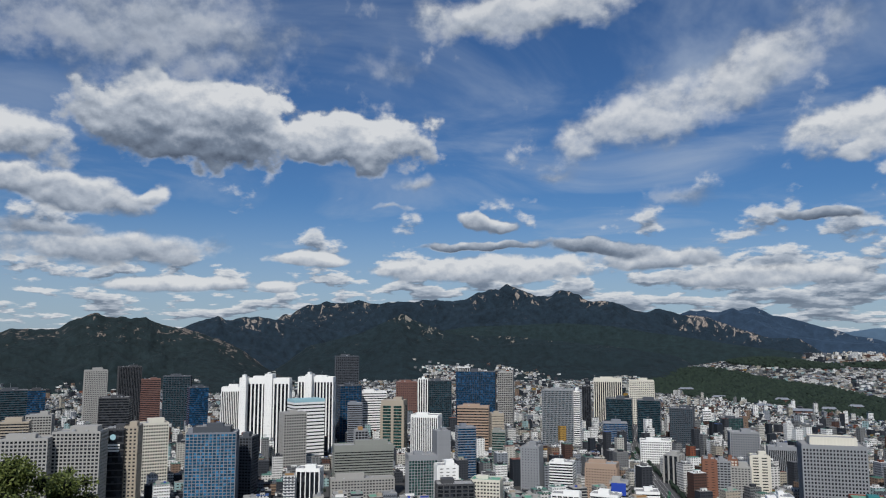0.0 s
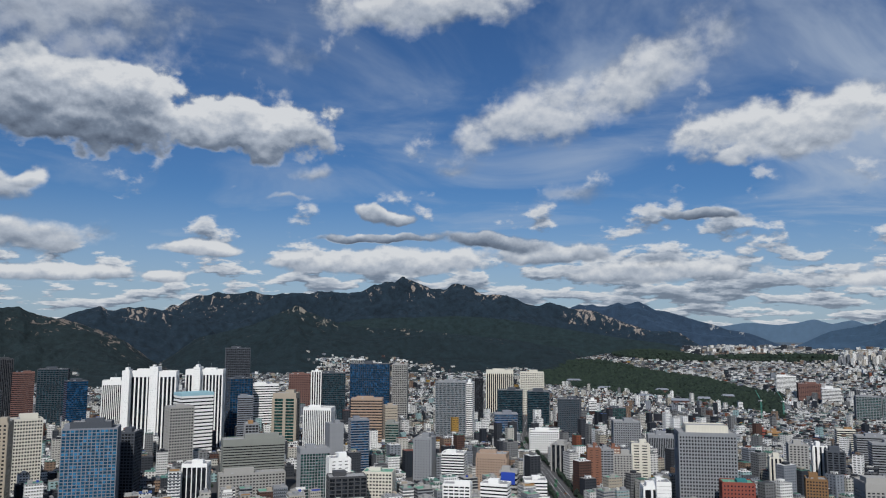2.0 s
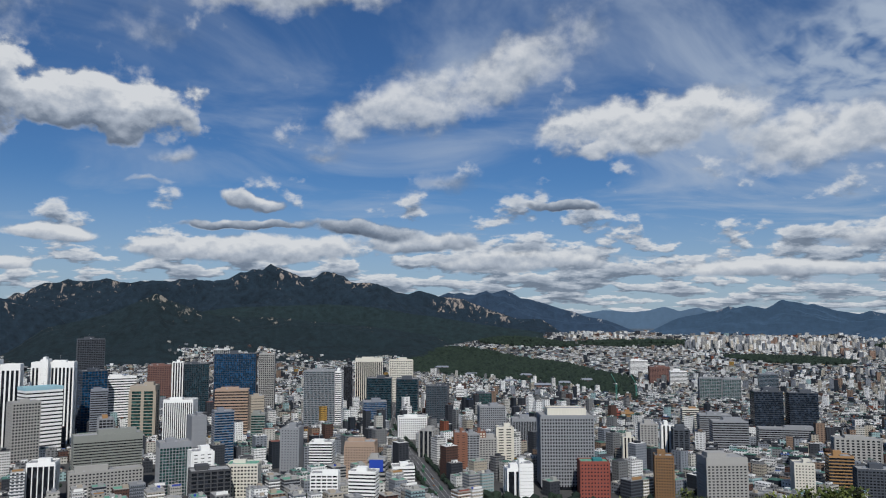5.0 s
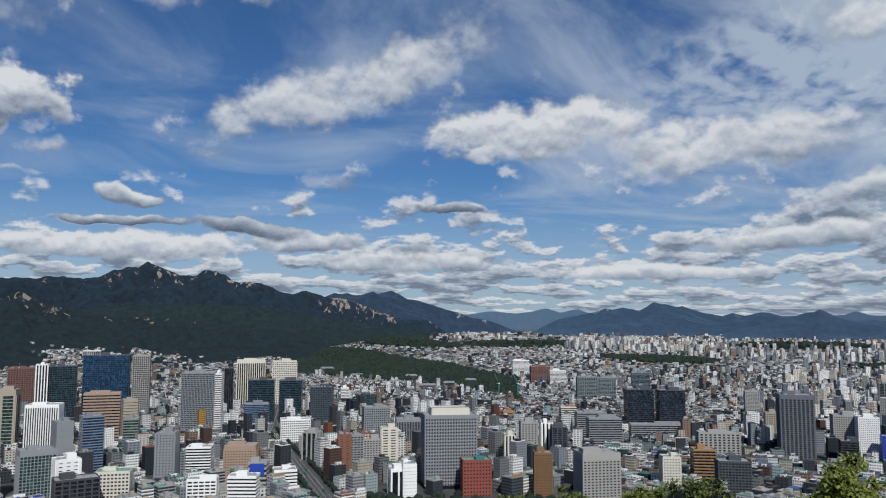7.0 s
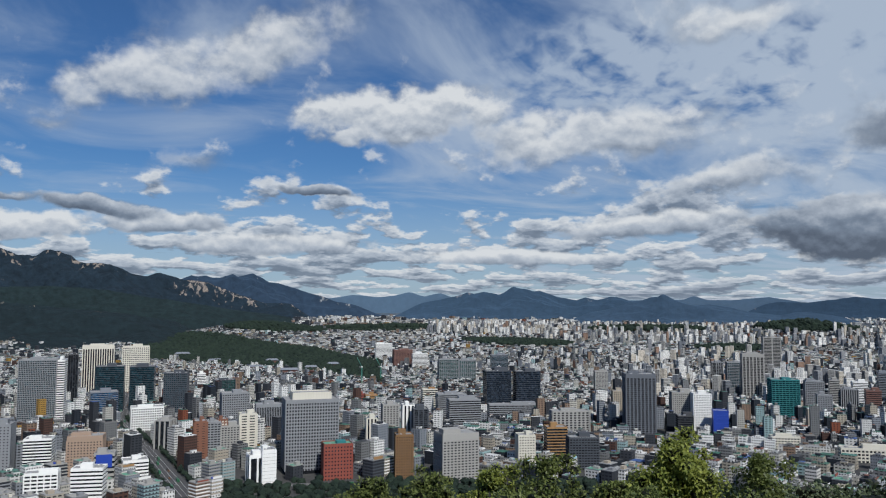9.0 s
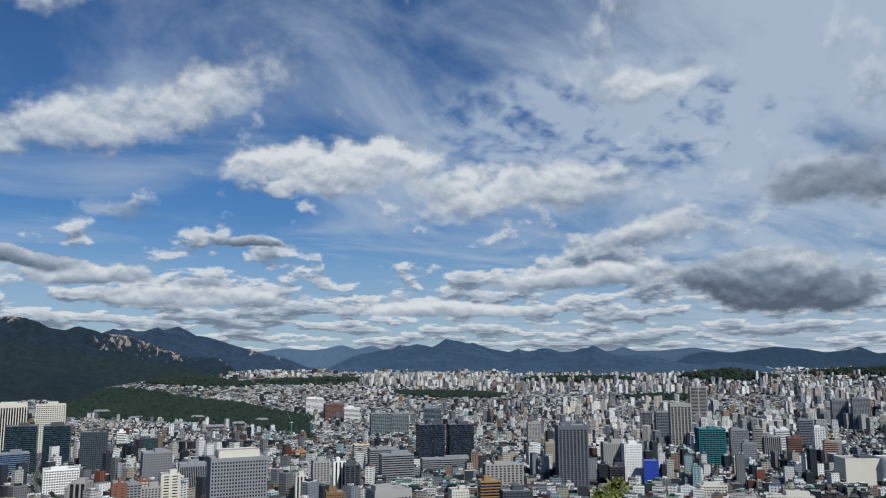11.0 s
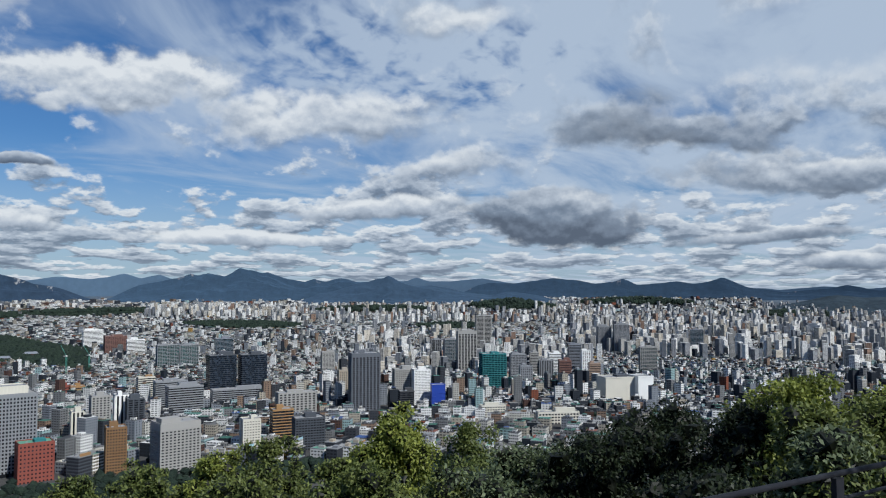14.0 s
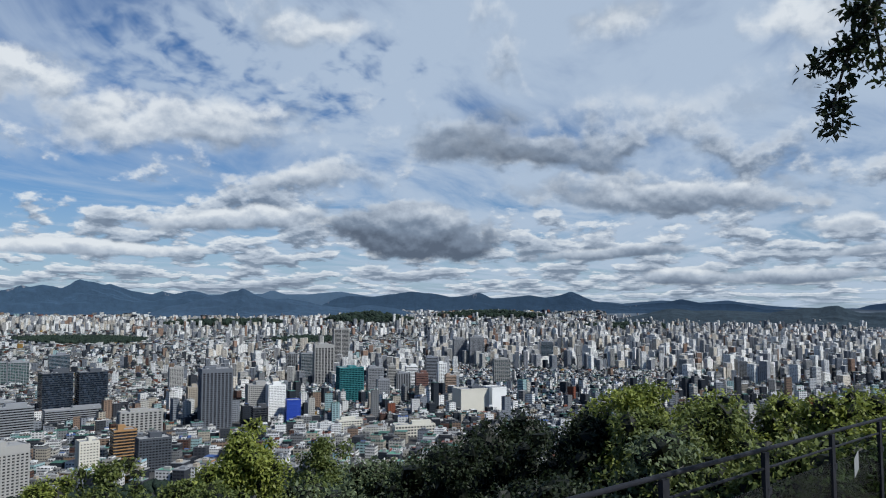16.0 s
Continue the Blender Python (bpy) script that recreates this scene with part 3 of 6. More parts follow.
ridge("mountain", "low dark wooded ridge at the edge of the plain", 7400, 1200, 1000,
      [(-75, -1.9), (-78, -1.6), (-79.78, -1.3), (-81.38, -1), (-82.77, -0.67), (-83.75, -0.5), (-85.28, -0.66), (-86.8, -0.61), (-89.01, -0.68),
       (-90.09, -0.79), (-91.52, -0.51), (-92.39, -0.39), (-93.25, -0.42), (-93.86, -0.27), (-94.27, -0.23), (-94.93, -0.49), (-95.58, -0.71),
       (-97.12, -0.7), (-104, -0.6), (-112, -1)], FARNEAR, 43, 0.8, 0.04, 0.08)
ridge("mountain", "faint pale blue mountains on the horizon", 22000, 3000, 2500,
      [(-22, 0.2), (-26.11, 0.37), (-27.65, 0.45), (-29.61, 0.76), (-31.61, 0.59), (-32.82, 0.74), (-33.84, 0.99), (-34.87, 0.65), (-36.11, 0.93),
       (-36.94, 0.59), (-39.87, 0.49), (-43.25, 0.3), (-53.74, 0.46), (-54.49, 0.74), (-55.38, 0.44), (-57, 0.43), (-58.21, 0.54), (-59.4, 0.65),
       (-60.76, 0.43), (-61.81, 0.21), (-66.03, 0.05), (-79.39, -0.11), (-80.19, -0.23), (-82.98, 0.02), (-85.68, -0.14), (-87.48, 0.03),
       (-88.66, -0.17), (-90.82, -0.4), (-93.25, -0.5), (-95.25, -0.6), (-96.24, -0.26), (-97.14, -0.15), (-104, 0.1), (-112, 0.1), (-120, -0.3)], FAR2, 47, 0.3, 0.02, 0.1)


# ---- building blocks ----
def mesh_of(name, bm, material):
    me = bpy.data.meshes.new(name)
    bm.to_mesh(me)
    bm.free()
    me.materials.append(material)
    return me


def box(bm, x0, y0, z0, x1, y1, z1):
    v = [bm.verts.new(p) for p in ((x0, y0, z0), (x1, y0, z0), (x1, y1, z0), (x0, y1, z0), (x0, y0, z1), (x1, y0, z1), (x1, y1, z1), (x0, y1, z1))]
    for f in ((3, 2, 1, 0), (4, 5, 6, 7), (0, 1, 5, 4), (1, 2, 6, 5), (2, 3, 7, 6), (3, 0, 4, 7)):
        bm.faces.new([v[i] for i in f])
    return bm


def block(x0, y0, z0, x1, y1, z1):
    return box(bmesh.new(), x0, y0, z0, x1, y1, z1)


def part(name, bm, material, parent, label=""):
    """One bmesh, or a mesh already made, as one object under a thing or a part."""
    me = bm if isinstance(bm, bpy.types.Mesh) else mesh_of(name, bm, material)
    ob = new(name, me)
    ob.parent = parent
    if label:
        ob["label"] = label
    return ob


def band_mesh(w, d, high, proud, material):
    """A ring of wall round a building, one storey's spandrel."""
    bm = bmesh.new()
    o, i = proud, -0.25
    outer = [(-w / 2 - o, -d / 2 - o), (w / 2 + o, -d / 2 - o), (w / 2 + o, d / 2 + o), (-w / 2 - o, d / 2 + o)]
    inner = [(-w / 2 - i, -d / 2 - i), (w / 2 + i, -d / 2 - i), (w / 2 + i, d / 2 + i), (-w / 2 - i, d / 2 + i)]
    ring = [[bm.verts.new((x, y, z)) for x, y in loop] for loop, z in ((outer, 0), (outer, high), (inner, high), (inner, 0))]
    for a, b_ in ((0, 1), (1, 2), (2, 3), (3, 0)):
        for k in range(4):
            bm.faces.new((ring[a][k], ring[a][(k + 1) % 4], ring[b_][(k + 1) % 4], ring[b_][k]))
    bmesh.ops.recalc_face_normals(bm, faces=bm.faces)
    return mesh_of("floor_band", bm, material)


TAKEN = []      # plan circles of the buildings that stand alone


def office(az, D, w, d, h, turn, wall, pane, label, bands=0, share=0.45, bay=0.0, pier=0.8, proud=0.5, roof="plain", cap=0.0, base=0.0,
           accent=None, name="office_building"):
    """An office block: glass core, storey bands, piers, parapet and plant on the roof. turn: degrees from square to the lookout."""
    D = float(D)
    x, y, z, s = (float(q) for q in spot(az, D + d / 2, 0))
    root = new(name)
    root.matrix_world = pose(x, y, z, 0, 0, az + turn)
    tagged(root, label, "building")
    TAKEN.append((x, y, 0.5 * math.hypot(w, d) + 5))
    part("core", block(-w / 2, -d / 2, -6, w / 2, d / 2, h - 0.4), pane, root)
    low, high = base, h - cap
    if bands:
        pitch = (high - low) / bands
        me = band_mesh(w, d, pitch * share, proud, wall)
        for k in range(bands):
            part("floor_band", me, wall, root).location = (0, 0, low + pitch * (k + 1) - pitch * share)
    if bay:
        for along, across, sgn in ((w, d, -1), (d, w, 1), (d, w, -1)):
            n = max(2, round(along / bay))
            me = mesh_of("pier", block(-pier / 2, -proud - 0.12, low - 4 if not base else low, pier / 2, 0.3, high), wall)
            for k in range(n + 1):
                p = -along / 2 + along * k / n
                ob = part("pier", me, wall, root)
                if along == w and across == d and sgn == -1:
                    ob.location = (p, -d / 2, 0)
                else:
                    ob.location = (sgn * w / 2, p, 0)
                    ob.rotation_euler = (0, 0, radians(90 if sgn > 0 else -90))
    if cap:
        part("crown", band_mesh(w, d, cap, proud, wall), wall, root).location = (0, 0, h - cap)
    # roof slab, parapet and plant room
    slab = part("roof", block(-w / 2 - 0.1, -d / 2 - 0.1, h - 0.5, w / 2 + 0.1, d / 2 + 0.1, h), ROOFGREY if roof != "green" else ROOFGREEN, root)
    part("parapet", band_mesh(w, d, 1.5, proud * 0.6, wall), wall, root).location = (0, 0, h - 0.3)
    rnd = random.Random(int(az * 100) + int(D))
    if roof != "none":
        pw, pd, ph = w * rnd.uniform(0.3, 0.6), d * rnd.uniform(0.35, 0.6), rnd.uniform(3.5, 6.5)
        px, py = rnd.uniform(-0.2, 0.2) * w, rnd.uniform(-0.1, 0.15) * d
        bm = block(px - pw / 2, py - pd / 2, h - 0.1, px + pw / 2, py + pd / 2, h + ph)
        part("plant_room", bm, accent or wall, root)
        for k in range(rnd.randint(2, 5)):
            ax, ay = rnd.uniform(-0.42, 0.3) * w, rnd.uniform(-0.42, 0.3) * d
            q = rnd.uniform(1.2, 2.6)
            part("roof_unit", block(ax, ay, h - 0.1, ax + q * 1.5, ay + q, h + q), STEEL, slab)
        if rnd.random() < 0.5:
            part("mast", block(px - 0.15, py - 0.15, h + ph - 0.1, px + 0.15, py + 0.15, h + ph + rnd.uniform(4, 9)), STEEL, slab)
    return root


# ---- offices of the inner city, from west to east ----
office(27.94, 950, 50, 26, 104, -18, PALE, SMOKE, "pale concrete office block with narrow window bays", 26, 0.4, 4.2, 1.4)
office(24.78, 950, 50, 28, 109, -18, PALE, SMOKE, "tall pale concrete office block with window grid", 28, 0.4, 4.0, 1.3)
b3 = office(22.6, 985, 24, 26, 107, -14, DARK, BLACKGL, "black glass office tower with a blue round sign", 14, 0.18, 0, 0.5)
office(21.5, 985, 14, 24, 109, -14, BEIGE, SMOKE, "narrow beige office tower beside a black one", 26, 0.5, 4.5, 2.2)
office(20.33, 1150, 40, 24, 95, 8, CREAM, SMOKE, "cream office block with a close window grid", 22, 0.45, 3.2, 1.2)
b5 = office(16.29, 1000, 60, 32, 96, -8, BLUEGREY, AZUREGL, "blue glass tower with grey frame and recessed crown", 26, 0.24, 4.6, 0.9, 0.35)
office(16.29, 1004, 44, 22, 103, -8, SLATE, BLACKGL, "dark recessed crown storey of a blue tower", 3, 0.3, 5, 0.8)
office(13.9, 1050, 20, 26, 84, -20, SLATE, SMOKE, "dark grey slab office in shade", 22, 0.35, 4, 0.8)
office(24.06, 1900, 46, 30, 141, 5, PALE, SMOKE, "grey tower with small square windows", 34, 0.5, 3.6, 1.5)
office(22.74, 1500, 50, 34, 107, -10, DARK, BLACKGL, "black office tower with thin dark bands", 24, 0.3)
office(21.94, 1900, 48, 34, 148, 6, DARK, BLACKGL, "tall black tower with close ribs", 0, 0.4, 3.4, 1.0)
office(20.54, 1900, 42, 30, 119, 0, BROWN, SMOKE, "brown stone tower with strip windows", 28, 0.5)
office(18.79, 1900, 60, 34, 125, -6, SLATE, TEALGL, "dark teal glass tower with fine bands", 30, 0.25, 6, 0.6)
office(17.42, 1700, 38, 30, 110, 12, SLATE, BLUEGL, "dark blue glass slab tower", 26, 0.15)
office(15.03, 1500, 38, 26, 121, -5, WHITE, SMOKE, "white tower with close vertical fins", 0, 0.4, 3.2, 1.3, 0.7, cap=7)
# twin white hotel towers
office(12.6, 1450, 82, 26, 139, -12, WHITE, BLACKGL, "white hotel tower with black vertical window strips", 0, 0.4, 6.8, 2.6, 0.9, cap=9)
office(12.45, 1444, 13, 30, 147, -12, WHITE, SMOKE, "blank white lift shaft on a hotel tower", 44, 0.97)
office(15.0 - 0.75, 1440, 11, 28, 141, -12, WHITE, SMOKE, "blank white end wall of a hotel tower", 42, 0.97)
office(9.1, 1490, 66, 26, 139, -12, WHITE, BLACKGL, "second white hotel tower with black window strips", 0, 0.4, 6.2, 2.4, 0.9, cap=9)
office(9.6, 1478, 11, 30, 144, -12, WHITE, SMOKE, "blank white shaft between hotel windows", 44, 0.97)
b14 = office(9.86, 1350, 54, 34, 104, 22, WHITE, SMOKE, "white department store with strip windows and pale blue rim", 18, 0.62, 0, 1, 0.4, accent=CYAN)
part("sign_rim", band_mesh(54, 34, 5.0, 0.7, CYAN), CYAN, b14).location = (0, 0, 104)
office(10.78, 1250, 36, 28, 95, 16, PALE, SMOKE, "grey and white office with square windows", 22, 0.45, 4, 1.4)
office(6.96, 2100, 62, 34, 165, 4, SLATE, BLACKGL, "tall dark tower with ribbed front", 38, 0.35, 5, 0.9)
office(6.81, 1600, 46, 34, 116, 18, SLATE, BLUEGL, "dark blue glass tower with curved sign band", 24, 0.15, 6, 0.4)
office(5.0, 1650, 52, 30, 100, 10, WHITE, SMOKE, "white office with long strip windows", 20, 0.55)
office(3.44, 1450, 41, 30, 97, -14, BEIGE, GREENGL, "beige framed office with green glass front", 16, 0.2, 20, 5.0, 0.9, cap=8)
office(2.53, 1900, 50, 30, 107, 0, BROWN, SMOKE, "red-brown stone tower with punched windows", 26, 0.5, 5, 1.6)
office(1.34, 1600, 19, 26, 129, 0, WHITE, SMOKE, "narrow white shaft of a dark tower", 0, 0.4, 4.4, 2.0)
office(0.12, 1610, 50, 32, 125, 0, SLATE, TEALGL, "dark teal glass tower with dense mullions", 32, 0.18, 4.2, 0.4)
office(1.06, 1350, 47, 30, 80, -15, WHITE, SMOKE, "white office with vertical fins", 0, 0.4, 3.4, 1.5, 0.8, cap=4)
office(5.70, 1050, 78, 24, 70, 8, OLIVE, SMOKE, "grey-green slab hotel with ribbed storeys", 19, 0.55, 0, 1, 0.9, cap=6)
office(5.73, 1030, 82, 18, 30, 8, PALE, SMOKE, "low beige wing before a slab hotel", 8, 0.5, 4.0, 1.7)
office(9.49, 1000, 29, 24, 49, -12, WHITE, BLACKGL, "black glass office with white fins", 0, 0.4, 5.5, 1.1, 0.7, cap=3.5)
office(1.42, 1000, 37, 26, 63, 10, GREY, GREENGL, "grey office with green glass and open roof frame", 16, 0.2, 3.6, 0.7, cap=5)
b26 = office(-2.6, 1700, 86, 36, 140, -4, SLATE, BLUEGL, "wide blue glass tower with diamond-patterned panes", 36, 0.12, 4.5, 0.35)
office(-4.80, 1690, 32, 36, 139, -4, PALE, SMOKE, "white latticed side wing of a blue tower", 36, 0.35, 4.0, 1.0)
office(-2.41, 1450, 58, 26, 86, -6, PINKISH, SMOKE, "brown banded office with white roof lettering bars", 17, 0.55)
office(-4.1, 1420, 22, 24, 76, 10, BEIGE, SMOKE, "narrow brown office tower", 16, 0.8)
office(-8.63, 1500, 58, 34, 114, -8, GREY, TEALGL, "grey latticed office tower with dense mullions", 32, 0.3, 2.6, 0.7)
office(-9.99, 1506, 12, 32, 112, -8, WHITE, SMOKE, "white banded side of a grey tower", 28, 0.5)
office(-10.64, 1700, 18, 30, 110, 0, DARK, BLACKGL, "slender black tower beside an avenue", 0, 0.4, 4.5, 0.6)
office(-12.17, 2000, 68, 34, 112, 0, CREAM, SMOKE, "cream office with heavy fins and overhanging roof", 0, 0.4, 5.2, 2.0, 0.9, cap=8)
office(-14.55, 2000, 60, 30, 108, 0, CREAM, SMOKE, "pale office block with stepped roof", 24, 0.5, 4.6, 1.8)
office(-12.97, 1650, 52, 34, 88, -5, SLATE, TEALGL, "dark glass twin office tower with thin white bands", 24, 0.2)
office(-15.03, 1650, 46, 34, 86, -5, SLATE, TEALGL, "second dark glass twin office tower", 24, 0.2)
office(-17.25, 1550, 42, 30, 80, -8, SLATE, TEALGL, "dark tower with small square white panels", 22, 0.45, 3.6, 1.0, 0.4)
office(-12.6, 1540, 46, 30, 50, 4, BLUEGREY, BLUEGL, "blue-grey glass office with horizontal bands", 15, 0.3)
office(-6.66, 1080, 24, 26, 64, -14, GREY, SMOKE, "light grey slab tower with small windows", 18, 0.6, 4.0, 2.4)
office(-11.65, 1050, 40, 26, 48, -10, PINKISH, SMOKE, "pink-beige hotel with small square windows", 13, 0.6, 3.6, 2.0, 0.3, cap=4)
office(-26.57, 989, 66, 40, 91, 9, GREY, BLACKGL, "large grey office block with deep square windows", 21, 0.42, 3.5, 1.45, 0.7, roof="none", base=4, cap=2)
office(-26.6, 997, 48, 26, 99, 9, CREAM, PALE, "cream louvred plant storey on an office roof", 1, 0.2, 3.4, 1.6, 0.5, roof="none")
office(-21.22, 1350, 44, 32, 61, 8, GREY, SMOKE, "grey office with staggered square windows", 16, 0.45, 3.6, 1.5)
office(-23.58, 1300, 40, 24, 47, 6, GREY, SMOKE, "grey office with close vertical fins", 0, 0.4, 2.6, 1.0, 0.7, cap=4)
office(-16.61, 1200, 22, 26, 41, -20, PALE, SMOKE, "grey stone church-like block with gable front", 0, 0.4, 7, 2.4, 0.8)
office(-18.9, 1080, 15, 22, 55, 6, TERRA, SMOKE, "orange-brown tiled slab tower", 17, 0.75, 15, 4)
office(-19.8, 1083, 18, 22, 53, 6, GREY, SMOKE, "grey slab tower beside a tiled one", 16, 0.5, 4, 1.2)
office(-28.55, 950, 34, 24, 42, 10, BRICK, SMOKE, "red brick building with green roof storey", 10, 0.6, 3.6, 2.0, 0.3, roof="green", accent=NET)
office(-40.34, 1560, 52, 30, 78, 16, SLATE, NAVYGL, "dark glass twin tower with slanting edge", 20, 0.12)
office(-42.51, 1560, 50, 30, 78, 16, SLATE, NAVYGL, "second dark glass twin tower", 20, 0.12)
office(-41.6, 1480, 100, 24, 22, 12, GREY, SMOKE, "long low grey office podium", 6, 0.45)
office(-50.58, 1320, 48, 38, 97, 10, STONEBLUE, BLACKGL, "tall dark grey residential tower with window strips", 29, 0.30, 6.2, 2.2, 0.6, cap=5)
office(-69.1, 1440, 58, 40, 45, 26, CREAM, CREAM, "windowless cream theatre block with dark roof room", 1, 0.02, roof="plain", accent=SLATE)
office(-70.9, 1446, 30, 40, 47, 26, WHITE, WHITE, "blank white stage tower of a theatre", 1, 0.02, roof="none")
office(-60.15, 1570, 49, 34, 74, 14, NET, TEALGL, "tower under construction wrapped in teal netting", 20, 0.34, 6, 0.7)
office(-56.06, 1350, 24, 20, 39, 8, TARP, TARP, "building wrapped in bright blue tarpaulin", 6, 0.2, roof="none")
office(-53.45, 1400, 34, 26, 61, 12, PALE, SMOKE, "pale grey office with fine grid", 18, 0.5, 3.4, 1.4)
office(-54.80, 1380, 29, 26, 62, 12, WHITE, SMOKE, "white tower with chequered small windows", 22, 0.55, 2.6, 1.2)
office(-53.7, 1290, 24, 22, 36, 10, DARK, BLACKGL, "low office of dark glass", 10, 0.2)
office(-59.45, 2400, 46, 34, 120, 10, PALE, BLACKGL, "tall grey tower with pale fin side", 30, 0.4, 23, 3)
office(-33.44, 950, 21, 20, 52, 6, OCHRE, SMOKE, "ochre-brown narrow office tower", 16, 0.5, 3.0, 1.4, 0.3)
office(-37.32, 935, 46, 30, 56, 22, PALE, SMOKE, "grey office with white stone front frame", 15, 0.5, 4.5, 1.8, 0.7, cap=7)
office(-32.41, 1200, 24, 26, 56, 8, PALE, SMOKE, "pale slab office with window stripes", 16, 0.45, 5, 2.2)
office(-33.75, 1220, 18, 22, 53, 8, WHITE, SMOKE, "white slab tower with dark vertical strip", 0, 0.4, 6, 3.4, 0.5)
office(-34.63, 1190, 22, 24, 51, 8, SLATE, BLACKGL, "dark narrow office tower", 16, 0.3, 7, 1.8)
office(-31.04, 1150, 15, 20, 43, 6, CREAM, SMOKE, "cream office tower with black glass side", 0, 0.4, 5, 2.6)
office(-42.39, 1040, 22, 20, 38, 14, CREAM, SMOKE, "pale yellow-green apartment block", 11, 0.6, 3.6, 1.8)
office(-44.60, 1080, 28, 22, 43, 14, ORANGE, SMOKE, "office with orange storey bands and grey side", 11, 0.35, 0)
office(-46.54, 1020, 38, 24, 40, 12, SLATE, SMOKE, "dark grey office with ribbed front", 12, 0.45, 4, 1.0)
office(-45.62, 1300, 62, 24, 36, 14, PALE, SMOKE, "white office complex with vertical strips", 9, 0.4, 7, 3.0)
office(-36.92, 1450, 54, 26, 44, 12, GREY, SMOKE, "grey office with banded storeys", 12, 0.45, 0)
office(-64.90, 1200, 64, 16, 18, 16, CREAM, SMOKE, "long white school with rows of windows", 4, 0.45, 5, 1.6)
office(-60.11, 1250, 40, 14, 19, 16, CREAM, SMOKE, "cream school building with window rows", 5, 0.5, 4.5, 1.4)
office(-58.20, 1900, 46, 30, 101, 10, PALE, SMOKE, "pale grey tower with dark vertical glass", 26, 0.25, 7.6, 2.4, cap=6)
office(-64.05, 1750, 31, 28, 45, 10, GREY, SMOKE, "grey office with black fins", 0, 0.4, 4, 1.8)
office(-65.46, 1650, 25, 24, 54, 8, BROWN, SMOKE, "dark brown tower with strip windows", 15, 0.6)
office(-63.21, 1750, 18, 22, 62, 8, PALE, SMOKE, "slender pale concrete tower block", 18, 0.5)
office(-66.99, 1900, 20, 22, 55, 8, WHITE, SMOKE, "slender white tower with window strips", 16, 0.5, 5, 2)
office(-62.6, 1560, 24, 22, 50, 8, GREY, SMOKE, "grey office tower with small windows", 15, 0.5, 4, 1.6)
office(-8.83, 1080, 31, 24, 44, -10, WHITE, BLACKGL, "office with white and black storey bands", 12, 0.45)
office(-9.08, 930, 32, 20, 31, -8, WHITE, SMOKE, "low white office with strip windows", 8, 0.5, 6, 1.2)
office(-11.87, 925, 32, 20, 33, -14, WHITE, SMOKE, "low white office with blue roof edge", 8, 0.55, 0, 1)
office(-14.69, 1000, 28, 24, 24, 6, WHITE, SMOKE, "rounded white shop building with roof billboard", 6, 0.55)
office(-23.6, 935, 16, 22, 40, 12, WHITE, PALE, "white stone wing of a portal building", 10, 0.9)
office(-22.8, 938, 18, 20, 34, 12, WHITE, BLACKGL, "black glass office inside a white portal frame", 0, 0.4, 18, 2.2, 0.9, cap=3)
office(-20.9, 1085, 24, 20, 47, 8, PALE, SMOKE, "grey-brown apartment slab with small windows", 15, 0.5, 4, 1.6)
office(-20.4, 1092, 12, 16, 55, 8, TERRA, CREAM, "narrow tower with orange-brown lattice", 15, 0.4, 4, 1.2)
office(-22.13, 1110, 22, 18, 59, 10, CREAM, SMOKE, "narrow cream office tower with blank side", 16, 0.6, 9, 4)
office(-15.37, 1380, 50, 28, 39, 4, WHITE, SMOKE, "white office with rows of small windows", 10, 0.45, 3.6, 1.3)
office(5.86, 1250, 20, 22, 66, 6, GREY, SMOKE, "grey office frame under construction", 16, 0.3, 5, 0.8, accent=ORANGE)
office(-0.05, 1150, 20, 24, 76, 16, GREY, GREY, "blank light grey slab tower", 18, 0.97)
office(-1.80, 1200, 28, 24, 76, 12, BLUEGREY, BLUEGL, "blue-white office with thin bands", 20, 0.35, 0)
office(-4.28, 1250, 21, 24, 64, -6, OLIVE, GREENGL, "green glass office with olive bands", 16, 0.4)
office(-0.35, 980, 24, 22, 54, 14, WHITE, SMOKE, "white stepped office with blank walls", 13, 0.75, 8, 4)
office(-3.34, 960, 36, 26, 40, -10, CREAM, SMOKE, "cream office with mint green roof", 10, 0.5, 4, 1.4, roof="green")
office(-0.99, 930, 44, 26, 40, 8, DARK, BLACKGL, "black glass office with dark stone frame", 9, 0.25, 8, 1.4)
office(6.31, 1500, 28, 24, 88, 0, BLUEGREY, SMOKE, "grey office with dark strip windows", 22, 0.5)
office(28.65, 1300, 40, 28, 90, -10, BEIGE, SMOKE, "beige office with strip windows", 22, 0.5)
office(27.24, 1350, 36, 26, 94, -10, PALE, SMOKE, "pale office with glass roof storey", 23, 0.5, 4, 1)
office(28.84, 1700, 46, 28, 113, 0, SLATE, TEALGL, "dark teal office tower in shade", 26, 0.3)
office(27.55, 1800, 34, 28, 106, 0, DARK, BLUEGL, "dark blue office tower in shade", 24, 0.2)
office(13.95, 1150, 19, 26, 71, -14, BROWN, SMOKE, "narrow dark brown office", 18, 0.5)
office(-37.86, 1350, 56, 26, 46, 14, GREY, SMOKE, "long grey office with sign tower", 12, 0.45)
office(-49.15, 1500, 24, 22, 49, 10, BEIGE, SMOKE, "beige apartment slab tower", 15, 0.5, 4, 1.6)
office(-62.0, 1700, 34, 26, 62, 10, GREY, SMOKE, "grey office tower with dense windows", 18, 0.45, 3.4, 1.0)
office(-64.7, 1850, 28, 24, 52, 10, WHITE, SMOKE, "white office tower with dark side", 15, 0.5, 0)
